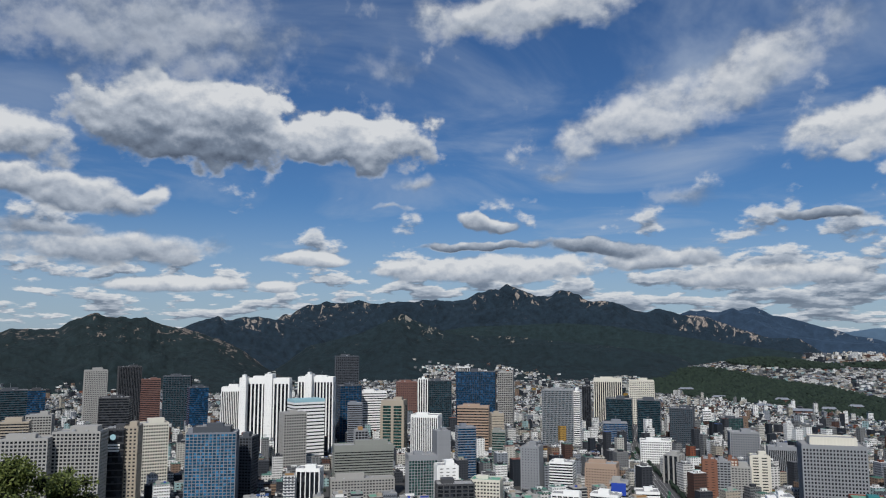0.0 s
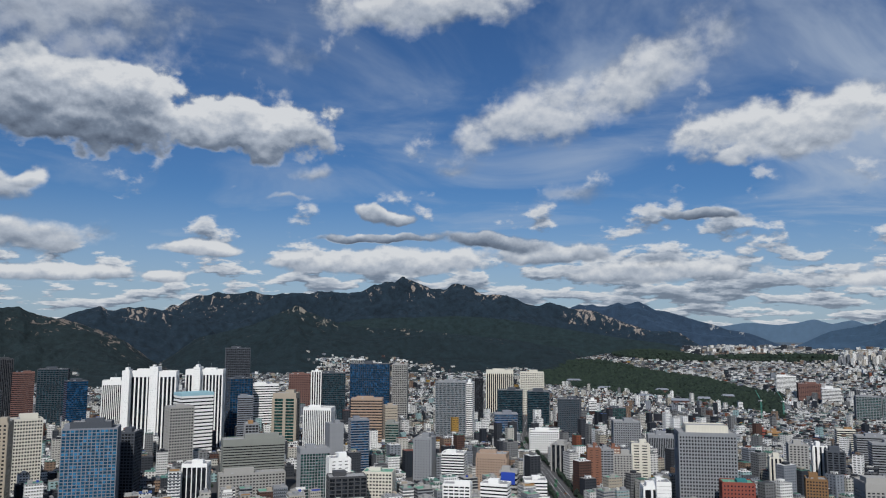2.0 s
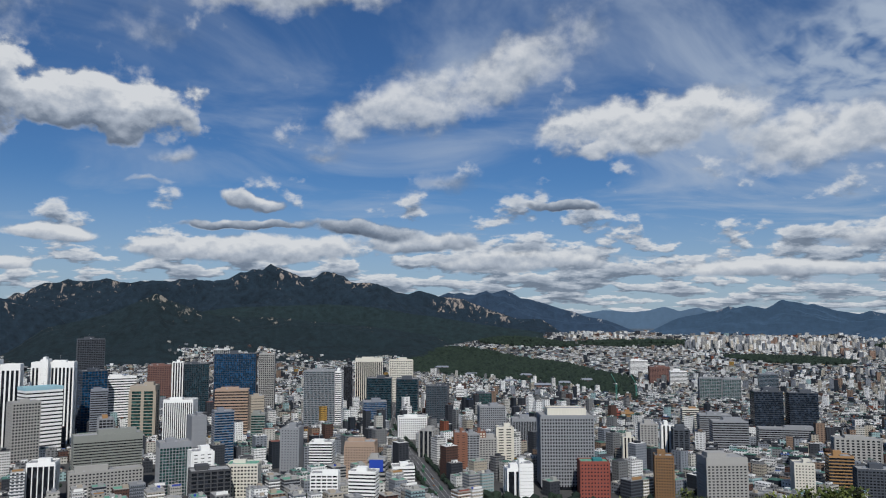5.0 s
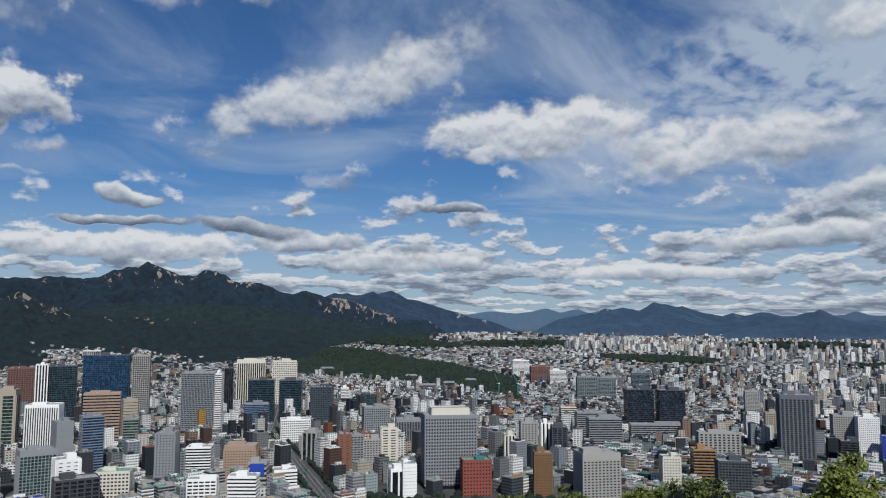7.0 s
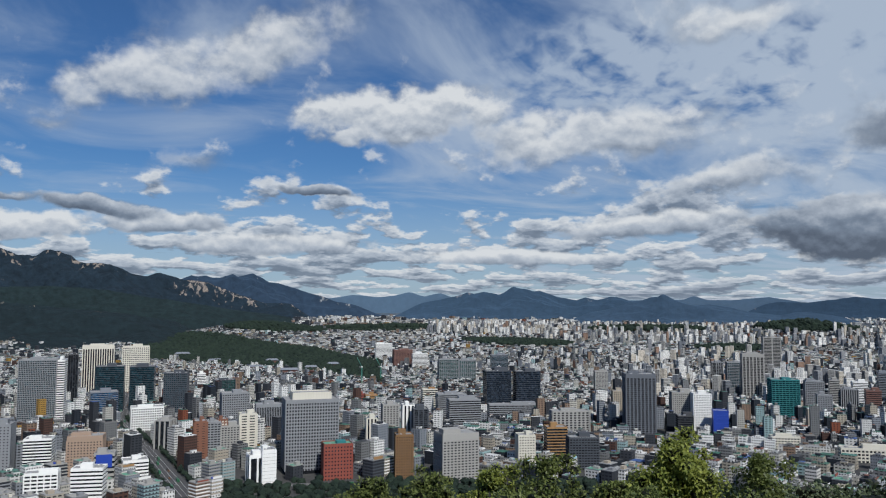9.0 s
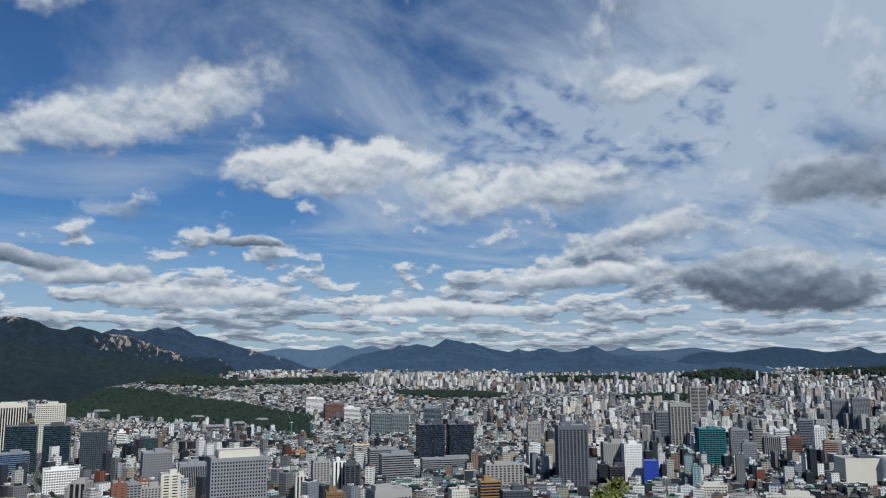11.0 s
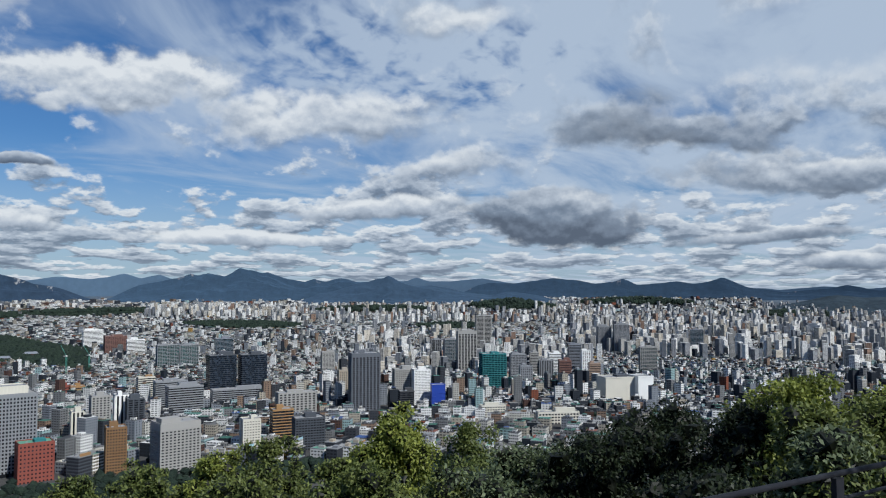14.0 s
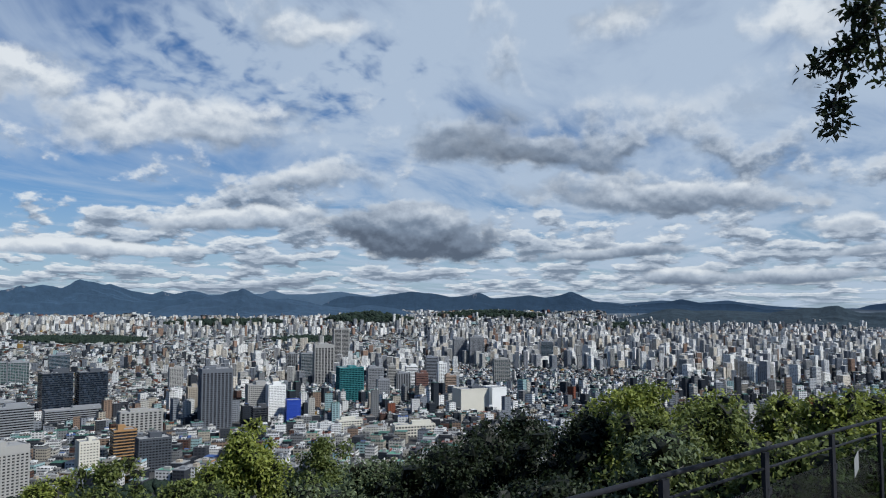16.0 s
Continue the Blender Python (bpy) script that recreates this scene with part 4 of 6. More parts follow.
office(-66.2, 1950, 30, 24, 66, 10, BLUEGREY, SMOKE, "blue-grey tower with thin bands", 18, 0.45)
office(-57.1, 2000, 40, 28, 74, 10, GREY, TEALGL, "grey glass tower with fine bands", 20, 0.3, 5, 0.6)
office(-55.9, 2050, 26, 26, 70, 10, GREY, BLACKGL, "grey tower with black glass stripes", 20, 0.25, 5, 1.6)
office(-69.54, 2450, 44, 30, 92, 10, GREY, SMOKE, "tall grey residential tower", 28, 0.4, 4, 1.2)
office(-68.3, 2480, 40, 30, 84, 10, GREY, SMOKE, "tall grey residential tower", 26, 0.4, 4, 1.2)
office(-74.72, 2600, 40, 30, 70, 10, BLUEGREY, TEALGL, "blue-grey glass tower with thin bands", 18, 0.3)
screen_block = office(-12.85, 1000, 22, 18, 35, -10, PALE, SMOKE, "white corner building with a blue wall screen", 6, 0.5)
part("wall_screen", block(-9, -9.9, 19, 9, -9.5, 34), TARP, screen_block, "plain blue wall screen")
office(-31.0, 1690, 26, 16, 15, 10, ORANGE, SMOKE, "low orange market hall with strip windows", 3, 0.6)
office(-30.2, 1700, 20, 16, 16, 10, BRICK, SMOKE, "low red market building with strip windows", 3, 0.6)
office(-35.3, 1560, 30, 20, 41, 12, CREAM, SMOKE, "cream office with orange end panels", 11, 0.45, accent=ORANGE)
office(-33.3, 2600, 62, 40, 58, 8, BROWN, SMOKE, "broad red-brown stone block", 15, 0.55, 5, 1.6)
office(-36.7, 2130, 54, 26, 60, 10, GREY, GREENGL, "grey-green glass office with pale frame", 16, 0.3, 6, 0.8)
office(-38.1, 2140, 46, 26, 58, 10, GREY, GREENGL, "second grey-green glass office with pale frame", 16, 0.3, 6, 0.8)
office(-34.6, 2500, 50, 30, 52, 6, WHITE, SMOKE, "white hospital block with strip windows", 13, 0.5)
office(-31.9, 2900, 60, 30, 62, 6, WHITE, SMOKE, "broad white hospital tower above the houses", 15, 0.55)
office(-40.5, 2400, 52, 26, 56, 10, BLUEGREY, TEALGL, "blue-grey office slab with thin bands", 15, 0.3)
office(-20.5, 1750, 44, 26, 46, 4, SLATE, GREENGL, "dark green glass office with ribbed front", 13, 0.2, 5, 0.5)
office(-18.9, 1900, 18, 18, 48, 4, WHITE, SMOKE, "slender white office with window stripes", 13, 0.5)
office(-47.9, 1900, 30, 22, 52, 10, PALE, SMOKE, "pale apartment slab with small windows", 17, 0.5, 4, 1.4)
office(-67.6, 1620, 22, 20, 52, 8, PINKISH, SMOKE, "brown tiled office tower with strip windows", 15, 0.5)
office(-71.4, 1950, 40, 26, 62, 10, PALE, TEALGL, "pale grey tower with fine glass bands", 18, 0.35, 5, 0.8)


def palace_hall(az, D, w_, d_, h):
    """A timber hall on a stone base under a spreading hipped tile roof."""
    x, y, z, s_ = (float(q) for q in spot(az, D, land(az, D)))
    root = tagged(new("palace_hall"), "old timber hall with a dark hipped tile roof in the woods", "hall", "palace halls")
    root.matrix_world = pose(x, y, z, 0, 0, az + 6)
    TAKEN.append((x, y, 0.5 * math.hypot(w_, d_) + 4))
    part("base", block(-w_ / 2 - 2, -d_ / 2 - 2, -3, w_ / 2 + 2, d_ / 2 + 2, 1.5), PALE, root)
    part("wall", block(-w_ / 2, -d_ / 2, 1.5, w_ / 2, d_ / 2, h), BROWN, root)
    bm = block(-w_ / 2 - 3, -d_ / 2 - 3, h, w_ / 2 + 3, d_ / 2 + 3, h + 6)
    for v in bm.verts:
        if v.co.z > h + 3:
            v.co.x *= 0.7
            v.co.y *= 0.05
    part("roof", bm, BLUEGREY, root)


for az_, D_, w_, d_ in ((-25.0, 2420, 60, 16), (-22.6, 2560, 44, 16), (-26.6, 2520, 38, 14), (-19.8, 2900, 46, 16), (-28.2, 2650, 36, 14), (-23.8, 2850, 40, 14), (-17.6, 3300, 52, 18)):
    palace_hall(az_, D_, w_, d_, 11)
print("offices", len(bpy.data.objects))


# ---- the fabric of the city: blocks too many to count ----
def city_material(name, walls, roofs):
    """Plastered or tiled walls with window rows by storey; coated roofs."""
    m, t, b = surface(name + "_wall", 0.8)
    rnd = t.math("FRACT", t.math("ADD", t.node("ShaderNodeNewGeometry").outputs["Random Per Island"], t.node("ShaderNodeObjectInfo").outputs["Random"]))
    white = t.scatter("1D")
    t.put(white.inputs["W"], t.math("MULTIPLY", rnd, 977.0))
    r2 = white.outputs["Value"]
    col = t.ramp(rnd, walls, True)
    uv_node = t.node("ShaderNodeUVMap")
    uv_node.uv_map = "metres"
    uv = uv_node.outputs[0]
    u, v, _ = t.split(uv)
    wide = t.remap(r2, 0, 1, 2.2, 5.5)
    fu = t.math("FRACT", t.math("DIVIDE", u, wide))
    fv = t.math("FRACT", t.math("DIVIDE", v, 3.1))
    gap = t.remap(white.outputs["Color"], 0, 1, 0.10, 0.58)
    a = t.math("MULTIPLY", t.math("GREATER_THAN", fu, gap), t.math("LESS_THAN", fu, 0.92))
    c = t.math("MULTIPLY", t.math("GREATER_THAN", fv, 0.38), t.math("LESS_THAN", fv, 0.80))
    win = t.math("MULTIPLY", t.math("MULTIPLY", a, c), 0.92)
    dirt = t.noise(t.vmath("MULTIPLY", uv, (0.35, 0.06, 1)), 1.0, 4)
    d = t.remap(dirt, 0.25, 0.75, 0.72, 1.08)
    wall = t.mix(1.0, col, t.xyz(d, d, d), "MULTIPLY")
    shade(t, b, t.mix(win, wall, (0.010, 0.012, 0.016, 1)), rough=t.remap(win, 0, 1, 0.8, 0.3))
    b.inputs["Specular IOR Level"].default_value = 0.15
    m2, t, b = surface(name + "_roof", 0.85)
    rnd = t.math("FRACT", t.math("ADD", t.node("ShaderNodeNewGeometry").outputs["Random Per Island"], t.node("ShaderNodeObjectInfo").outputs["Random"]))
    co = t.node("ShaderNodeTexCoord").outputs["Object"]
    col = t.ramp(t.math("FRACT", t.math("MULTIPLY", rnd, 37.7)), roofs, True)
    d = t.remap(t.noise(co, 0.12, 4), 0.25, 0.75, 0.65, 1.15)
    shade(t, b, t.mix(1.0, col, t.xyz(d, d, d), "MULTIPLY"))
    return m, m2


CW, CR = city_material("city_block",
    [(0.0, (0.72, 0.725, 0.715)), (0.19, (0.17, 0.175, 0.18)), (0.29, (0.36, 0.33, 0.275)), (0.36, (0.045, 0.050, 0.060)), (0.48, (0.58, 0.58, 0.565)), (0.60, (0.09, 0.052, 0.042)),
     (0.635, (0.22, 0.155, 0.115)), (0.675, (0.026, 0.032, 0.042)), (0.79, (0.45, 0.44, 0.40)), (0.86, (0.21, 0.23, 0.26)), (0.955, (0.20, 0.07, 0.042)), (0.972, (0.28, 0.40, 0.41)), (0.99, (0.36, 0.22, 0.06))],
    [(0.0, (0.11, 0.112, 0.115)), (0.22, (0.035, 0.115, 0.085)), (0.34, (0.25, 0.25, 0.25)), (0.45, (0.040, 0.042, 0.047)), (0.68, (0.06, 0.17, 0.14)), (0.75, (0.58, 0.58, 0.57)),
     (0.86, (0.17, 0.06, 0.04)), (0.895, (0.04, 0.09, 0.25)), (0.92, (0.17, 0.165, 0.155))])


def boxes(name, x, y, z, w_, l_, h_, rot, s, wall, roof, label, category):
    """Many closed-topped blocks as one mesh, walls measured in metres for their windows."""
    n = len(x)
    c, q = np.cos(rot), np.sin(rot)
    corner = np.array([(-0.5, -0.5), (0.5, -0.5), (0.5, 0.5), (-0.5, 0.5)])
    V = np.zeros((n, 8, 3))
    for k, (i, j) in enumerate(corner):
        dx_, dy_ = i * w_ * s, j * l_ * s
        for lvl in (0, 4):
            V[:, k + lvl, 0], V[:, k + lvl, 1] = x + dx_ * c - dy_ * q, y + dx_ * q + dy_ * c
            V[:, k + lvl, 2] = z + (h_ * s if lvl else -4 * s)
    F = np.array([(0, 1, 5, 4), (1, 2, 6, 5), (2, 3, 7, 6), (3, 0, 4, 7), (4, 5, 6, 7)])
    L = (F[None] + 8 * np.arange(n)[:, None, None]).reshape(-1)
    UV = np.zeros((n, 5, 4, 2))
    for k, span in enumerate((w_, l_, w_, l_)):
        UV[:, k, 1, 0] = UV[:, k, 2, 0] = span
        UV[:, k, 2, 1] = UV[:, k, 3, 1] = h_
    me = bpy.data.meshes.new(name)
    me.vertices.add(n * 8)
    me.vertices.foreach_set("co", V.ravel().astype(np.float32))
    me.loops.add(len(L))
    me.loops.foreach_set("vertex_index", L.astype(np.int32))
    me.polygons.add(n * 5)
    me.polygons.foreach_set("loop_start", np.arange(0, len(L), 4, dtype=np.int32))
    me.polygons.foreach_set("use_smooth", np.zeros(n * 5, bool))
    me.update(calc_edges=True)
    me.materials.append(wall)
    me.materials.append(roof)
    me.polygons.foreach_set("material_index", np.tile(np.array([0, 0, 0, 0, 1], np.int32), n))
    me.uv_layers.new(name="metres").data.foreach_set("uv", UV.ravel().astype(np.float32))
    return tagged(new(name, me), label, category, kind="stuff")


rng = np.random.default_rng(4)
ROADS = [((-15.3, 1230), (-18.2, 900), 15), ((-13.7, 1540), (-14.4, 2200), 20), ((-13.7, 1540), (-15.3, 1230), 9), ((-24, 930), (-31, 925), 10)]
ROADXY = [(*spot(*a, 0)[:2], *spot(*b_, 0)[:2], wd) for a, b_, wd in ROADS]


def clear(x, y, r):
    """True where neither a single building nor a road stands."""
    ok = np.ones(len(x), bool)
    for tx, ty, tr in TAKEN:
        ok &= (x - tx) ** 2 + (y - ty) ** 2 > (tr + r * 0.5) ** 2
    for x0, y0, x1, y1, wd in ROADXY:
        vx, vy = x1 - x0, y1 - y0
        k = np.clip(((x - x0) * vx + (y - y0) * vy) / (vx * vx + vy * vy), 0, 1)
        ok &= np.hypot(x - x0 - k * vx, y - y0 - k * vy) > wd + r * 0.6
    return ok


def lots(d0, d1, pitch, az0=-101.0, az1=34.0):
    """Building lots on street grids that turn from quarter to quarter."""
    g = np.arange(-d1, d1, pitch)
    X, Y = [q.ravel() for q in np.meshgrid(g, np.arange(-0.35 * d1, d1, pitch))]
    X, Y = X + rng.uniform(-0.16, 0.16, len(X)) * pitch, Y + rng.uniform(-0.16, 0.16, len(Y)) * pitch
    quarter = value_noise(X / 520, Y / 520, 3)
    D, A = np.hypot(X, Y), np.degrees(np.arctan2(-X, Y))
    k = (D > d0) & (D < d1) & (A > az0) & (A < az1)
    lane = (np.abs(np.mod(X / (pitch * 5.0), 1) - 0.5) > 0.09) & (np.abs(np.mod(Y / (pitch * 3.0), 1) - 0.5) > 0.06)
    k &= lane
    X, Y, D, A, quarter = (q[k] for q in (X, Y, D, A, quarter))
    return X, Y, D, A, np.radians(np.round(quarter * 7) * 13)


def fabric(d0, d1, pitch, low, high, tall, label, name="low_rise_blocks", top=True):
    X, Y, D, A, rot = lots(d0, d1, pitch)
    hl = land(A, D)
    keep = ~park(A, D) & ~((A < -79) & (D > 5000))
    for az_, d_, lo in ((4, 5000, 1),):
        keep &= ~((A > -22) & (D > 5200 + 250 * np.sin(A)) & (rng.random(len(A)) > 0.12))
        keep &= ~((A > 11) & (D > 3300) & (rng.random(len(A)) > 0.10))
    X, Y, D, A, rot, hl = (q[keep] for q in (X, Y, D, A, rot, hl))
    x, y, z, s = spot(A, D, hl)
    n = len(x)
    w_, l_ = pitch * rng.uniform(0.55, 0.95, n), pitch * rng.uniform(0.55, 0.95, n)
    h_ = rng.uniform(low, high, n)
    busy = value_noise(X / 420, Y / 420, 12)
    t_ = (rng.random(n) < tall * np.clip(busy * 2 - 0.5, 0.1, 2))
    h_[t_] *= rng.uniform(1.6, 3.4, t_.sum())
    ok = clear(x, y, np.maximum(w_, l_) * s) if d0 < 2300 else np.ones(n, bool)
    x, y, z, s, w_, l_, h_, rot = (q[ok] for q in (x, y, z, s, w_, l_, h_, rot))
    if top:
        k = rng.random(len(x)) < 0.75
        ph = rng.uniform(2.2, 4.5, k.sum())
        ox, oy = rng.uniform(-0.2, 0.2, k.sum()) * w_[k] * s[k], rng.uniform(-0.2, 0.2, k.sum()) * l_[k] * s[k]
        x, y = np.concatenate([x, x[k] + ox]), np.concatenate([y, y[k] + oy])
        z = np.concatenate([z, z[k] + h_[k] * s[k]])
        w2, l2, h2, r2, s2 = w_[k] * rng.uniform(0.25, 0.5, k.sum()), l_[k] * rng.uniform(0.25, 0.5, k.sum()), ph, rot[k], s[k]
        w_, l_, h_, rot, s = (np.concatenate(q) for q in ((w_, w2), (l_, l2), (h_, h2), (rot, r2), (s, s2)))
    return boxes(name, x, y, z, w_, l_, h_, rot, s, CW, CR, label, "buildings")


fabric(1330, 1750, 16, 7, 18, 0.34, "dense low city blocks with green and grey roofs")
fabric(1750, 3000, 14.5, 5, 12, 0.20, "dense city blocks of mixed height with small windows")
fabric(3000, 6000, 19, 4, 9, 0.13, "crowded pale houses and flats on low hills", top=False)
fabric(6000, 14000, 62, 8, 18, 0.25, "far suburbs of pale blocks in the haze", top=False)


# rows of pale apartment slabs
CWA, CRA = city_material("apartment",
    [(0.0, (0.74, 0.735, 0.71)), (0.22, (0.36, 0.355, 0.34)), (0.40, (0.80, 0.79, 0.76)), (0.58, (0.17, 0.185, 0.21)), (0.72, (0.58, 0.53, 0.45)), (0.86, (0.28, 0.29, 0.31)), (0.95, (0.30, 0.20, 0.15))],
    [(0.0, (0.4, 0.4, 0.39)), (0.5, (0.5, 0.5, 0.48))])


def estate(az0, az1, d0, d1, count, high, seed, label):
    r = np.random.default_rng(seed)
    A, D = r.uniform(az0, az1, count), r.uniform(d0, d1, count)
    keep = ~park(A, D)
    A, D = A[keep], D[keep]
    n = len(A)
    x, y, z, s = spot(A, D, land(A, D))
    group_n = value_noise(A * 1.4, D / 160, seed)
    rot = np.radians(np.array([-38, -25, 20, 52])[np.clip((group_n * 4).astype(int), 0, 3)] + r.uniform(-6, 6, n))
    return boxes("apartment_estate", x, y, z, r.uniform(11, 27, n), r.uniform(10, 15, n), high * (0.55 + 0.65 * group_n) * r.uniform(0.7, 1.15, n), rot, s, CWA, CRA, label, "apartment buildings")


estate(-44.5, -35.2, 5100, 6000, 330, 62, 1, "rows of white apartment slabs before the far ridge")
estate(-70, -44, 4300, 8500, 900, 56, 2, "clusters of pale apartment towers across the plain")
estate(-98, -66, 3100, 5200, 1250, 58, 3, "dense pale apartment towers to the horizon")
estate(-96, -66, 4900, 9500, 900, 56, 7, "far pale apartment towers under the blue range")
estate(-95.5, -84, 2050, 2450, 90, 50, 4, "white apartment slabs standing close together")
estate(-96, -66, 2300, 3200, 330, 56, 8, "grey and pale towers of the eastern plain")
estate(-68, -50, 1800, 3300, 190, 50, 5, "grey and white towers of the eastern quarter")
estate(-31.5, -25, 6200, 7000, 130, 40, 6, "white hillside apartments below blue mountains")

# houses climbing the feet of the mountains
hx, hy, hz, hs = [], [], [], []
for a0, a1, d0, d1, height in RIDGES[:5]:
    A = rng.uniform(a0 + 1, a1 - 1, 26000)
    D = rng.uniform(d0, d0 + 0.46 * (d1 - d0), 26000)
    h, prof = height(A, D)
    dens = np.clip((fbm(A / 2.2, D / 700, 3, 77) - 0.50) * 5, 0, 1) * np.clip(1.0 - prof * 4.2, 0.0, 1)
    k = rng.random(26000) < dens * 0.8
    k &= h > land(A, D)
    x, y, z, s_ = spot(A[k], D[k], h[k])
    hx, hy, hz, hs = hx + list(x), hy + list(y), hz + list(z), hs + list(s_)
n = len(hx)
boxes("hillside_houses", np.array(hx), np.array(hy), np.array(hz), rng.uniform(8, 18, n), rng.uniform(7, 12, n), rng.uniform(4, 9, n), rng.uniform(-0.6, 0.6, n), np.array(hs),
      CW, CR, "pale houses scattered on the wooded foothills", "houses")

# ---- lookout: terrace and railing ----
DECKZ = EYE - 1.62
m_deck, t, b = surface("paving", 0.9)
co = t.node("ShaderNodeTexCoord").outputs["Object"]
shade(t, b, t.ramp(t.noise(co, 3.0, 5), [(0.3, (0.16, 0.15, 0.14)), (0.7, (0.30, 0.29, 0.27))]), t.noise(co, 30, 4), 0.3, 0.01)
AXIS = -110.0                       # the railing runs this way
u_, n_ = compass(AXIS), compass(-20)
HELD = compass(-67, ARM)             # where the camera is held at the end of its turn
FALL = 0.044                        # and falls by this much a metre


def along(s, out=0.0, up=0.0):
    """A point s metres along the railing, out metres beyond it, up metres over its top rail."""
    p = HELD + n_ * (2.1 + out) + u_ * s
    return Vector((p.x, p.y, EYE - 0.82 - FALL * s + up))


def tube(path, r, sides=10):
    """A round bar along a path."""
    bm = bmesh.new()
    rings = []
    for i, p in enumerate(path):
        d = (path[min(i + 1, len(path) - 1)] - path[max(i - 1, 0)]).normalized()
        a = d.cross(Vector((0, 0, 1)))
        a = a.normalized() if a.length > 1e-3 else Vector((1, 0, 0))
        c = a.cross(d)
        rr = r[i] if isinstance(r, (list, tuple)) else r
        rings.append([bm.verts.new(p + (a * math.cos(q) + c * math.sin(q)) * rr) for q in (2 * math.pi * k / sides for k in range(sides))])
    for a, b_ in zip(rings, rings[1:]):
        for k in range(sides):
            bm.faces.new((a[k], a[(k + 1) % sides], b_[(k + 1) % sides], b_[k])).smooth = True
    bm.faces.new(rings[0][::-1])
    bm.faces.new(rings[-1])
    bmesh.ops.recalc_face_normals(bm, faces=bm.faces)
    return bm


def plank(a, b_, wide, high):
    """A flat bar from a to b_, wide across and high."""
    bm = bmesh.new()
    d = (b_ - a).normalized()
    side = d.cross(Vector((0, 0, 1))).normalized() * wide / 2
    up = Vector((0, 0, high / 2))
    vs = [[bm.verts.new(p + side * i + up * j) for i, j in ((-1, -1), (1, -1), (1, 1), (-1, 1))] for p in (a, b_)]
    for k in range(4):
        bm.faces.new((vs[0][k], vs[0][(k + 1) % 4], vs[1][(k + 1) % 4], vs[1][k]))
    bm.faces.new(vs[0][::-1])
    bm.faces.new(vs[1])
    bmesh.ops.recalc_face_normals(bm, faces=bm.faces)
    return bm


bm = bmesh.new()
S0, S1 = -6.0, 14.0
corners = [along(S0, 0.25, -1.1), along(S1, 0.25, -1.1), along(S1, -5, -1.1), along(S0, -5, -1.1)]
vs = [bm.verts.new(p) for p in corners] + [bm.verts.new(p - Vector((0, 0, 0.3))) for p in corners]
for f in ((0, 1, 2, 3), (7, 6, 5, 4), (0, 4, 5, 1), (1, 5, 6, 2), (2, 6, 7, 3), (3, 7, 4, 0)):
    bm.faces.new([vs[k] for k in f])
bmesh.ops.recalc_face_normals(bm, faces=bm.faces)
tagged(new("terrace", mesh_of("terrace", bm, m_deck)), "grey paved lookout terrace falling gently along its railing", "terrace", kind="structure")

RAILM, t, b = surface("dark_painted_steel", 0.6, 0.0, 0.12)
co = t.node("ShaderNodeTexCoord").outputs["Object"]
shade(t, b, t.ramp(t.noise(co, 9.0, 4), [(0.3, (0.010, 0.011, 0.015)), (0.75, (0.022, 0.023, 0.028))]), t.noise(co, 60, 3), 0.1, 0.002,
      t.remap(t.noise(co, 14, 4), 0.3, 0.7, 0.45, 0.7))
PANEM, t, b = surface("greenish_safety_glass", 0.06, 0, 0.5)
clear_b, shine = t.node("ShaderNodeBsdfTransparent"), t.node("ShaderNodeBsdfGlossy")
clear_b.inputs[0].default_value, shine.inputs["Roughness"].default_value = (0.50, 0.58, 0.56, 1), 0.04
panel_mix = t.node("ShaderNodeMixShader")
panel_mix.inputs[0].default_value = 0.05
t.t.links.new(clear_b.outputs[0], panel_mix.inputs[1])
t.t.links.new(shine.outputs[0], panel_mix.inputs[2])
t.t.links.new(panel_mix.outputs[0], [n for n in t.t.nodes if n.type == "OUTPUT_MATERIAL"][0].inputs[0])
TAGM = paint("white_paper_tag", (0.20, 0.21, 0.21))
railing = new("railing")
tagged(railing, "dark steel railing with round handrail and glass panels", "railing")
part("handrail", tube([along(S0 + 20.0 * k / 40, 0, 0) for k in range(41)], 0.0155, 12), RAILM, railing)
part("lower_rail", tube([along(S0 + 20.0 * k / 40, 0, -0.135) for k in range(41)], 0.010, 10), RAILM, railing)
posts = [4.07 + 1.545 * k for k in range(-6, 8)]
for a, c in zip(posts, posts[1:]):
    part("post", plank(along(a, 0, -0.56), along(a + 0.082, 0, -0.56), 0.03, 1.08), RAILM, railing)
    pane = part("glass_panel", plank(along(a + 0.105, 0, -0.67), along(c - 0.02, 0, -0.67), 0.012, 0.82), PANEM, railing, "greenish clear safety glass")
    pane.visible_shadow = False
    for lift in (-0.3, -0.98):
        part("clamp", plank(along(a + 0.05, 0, lift), along(a + 0.12, 0, lift), 0.035, 0.05), RAILM, railing)
part("tag", plank(along(posts[8] + 0.62, -0.016, -0.38), along(posts[8] + 0.76, -0.016, -0.31), 0.003, 0.17), TAGM, railing, "white paper tag stuck to the glass")


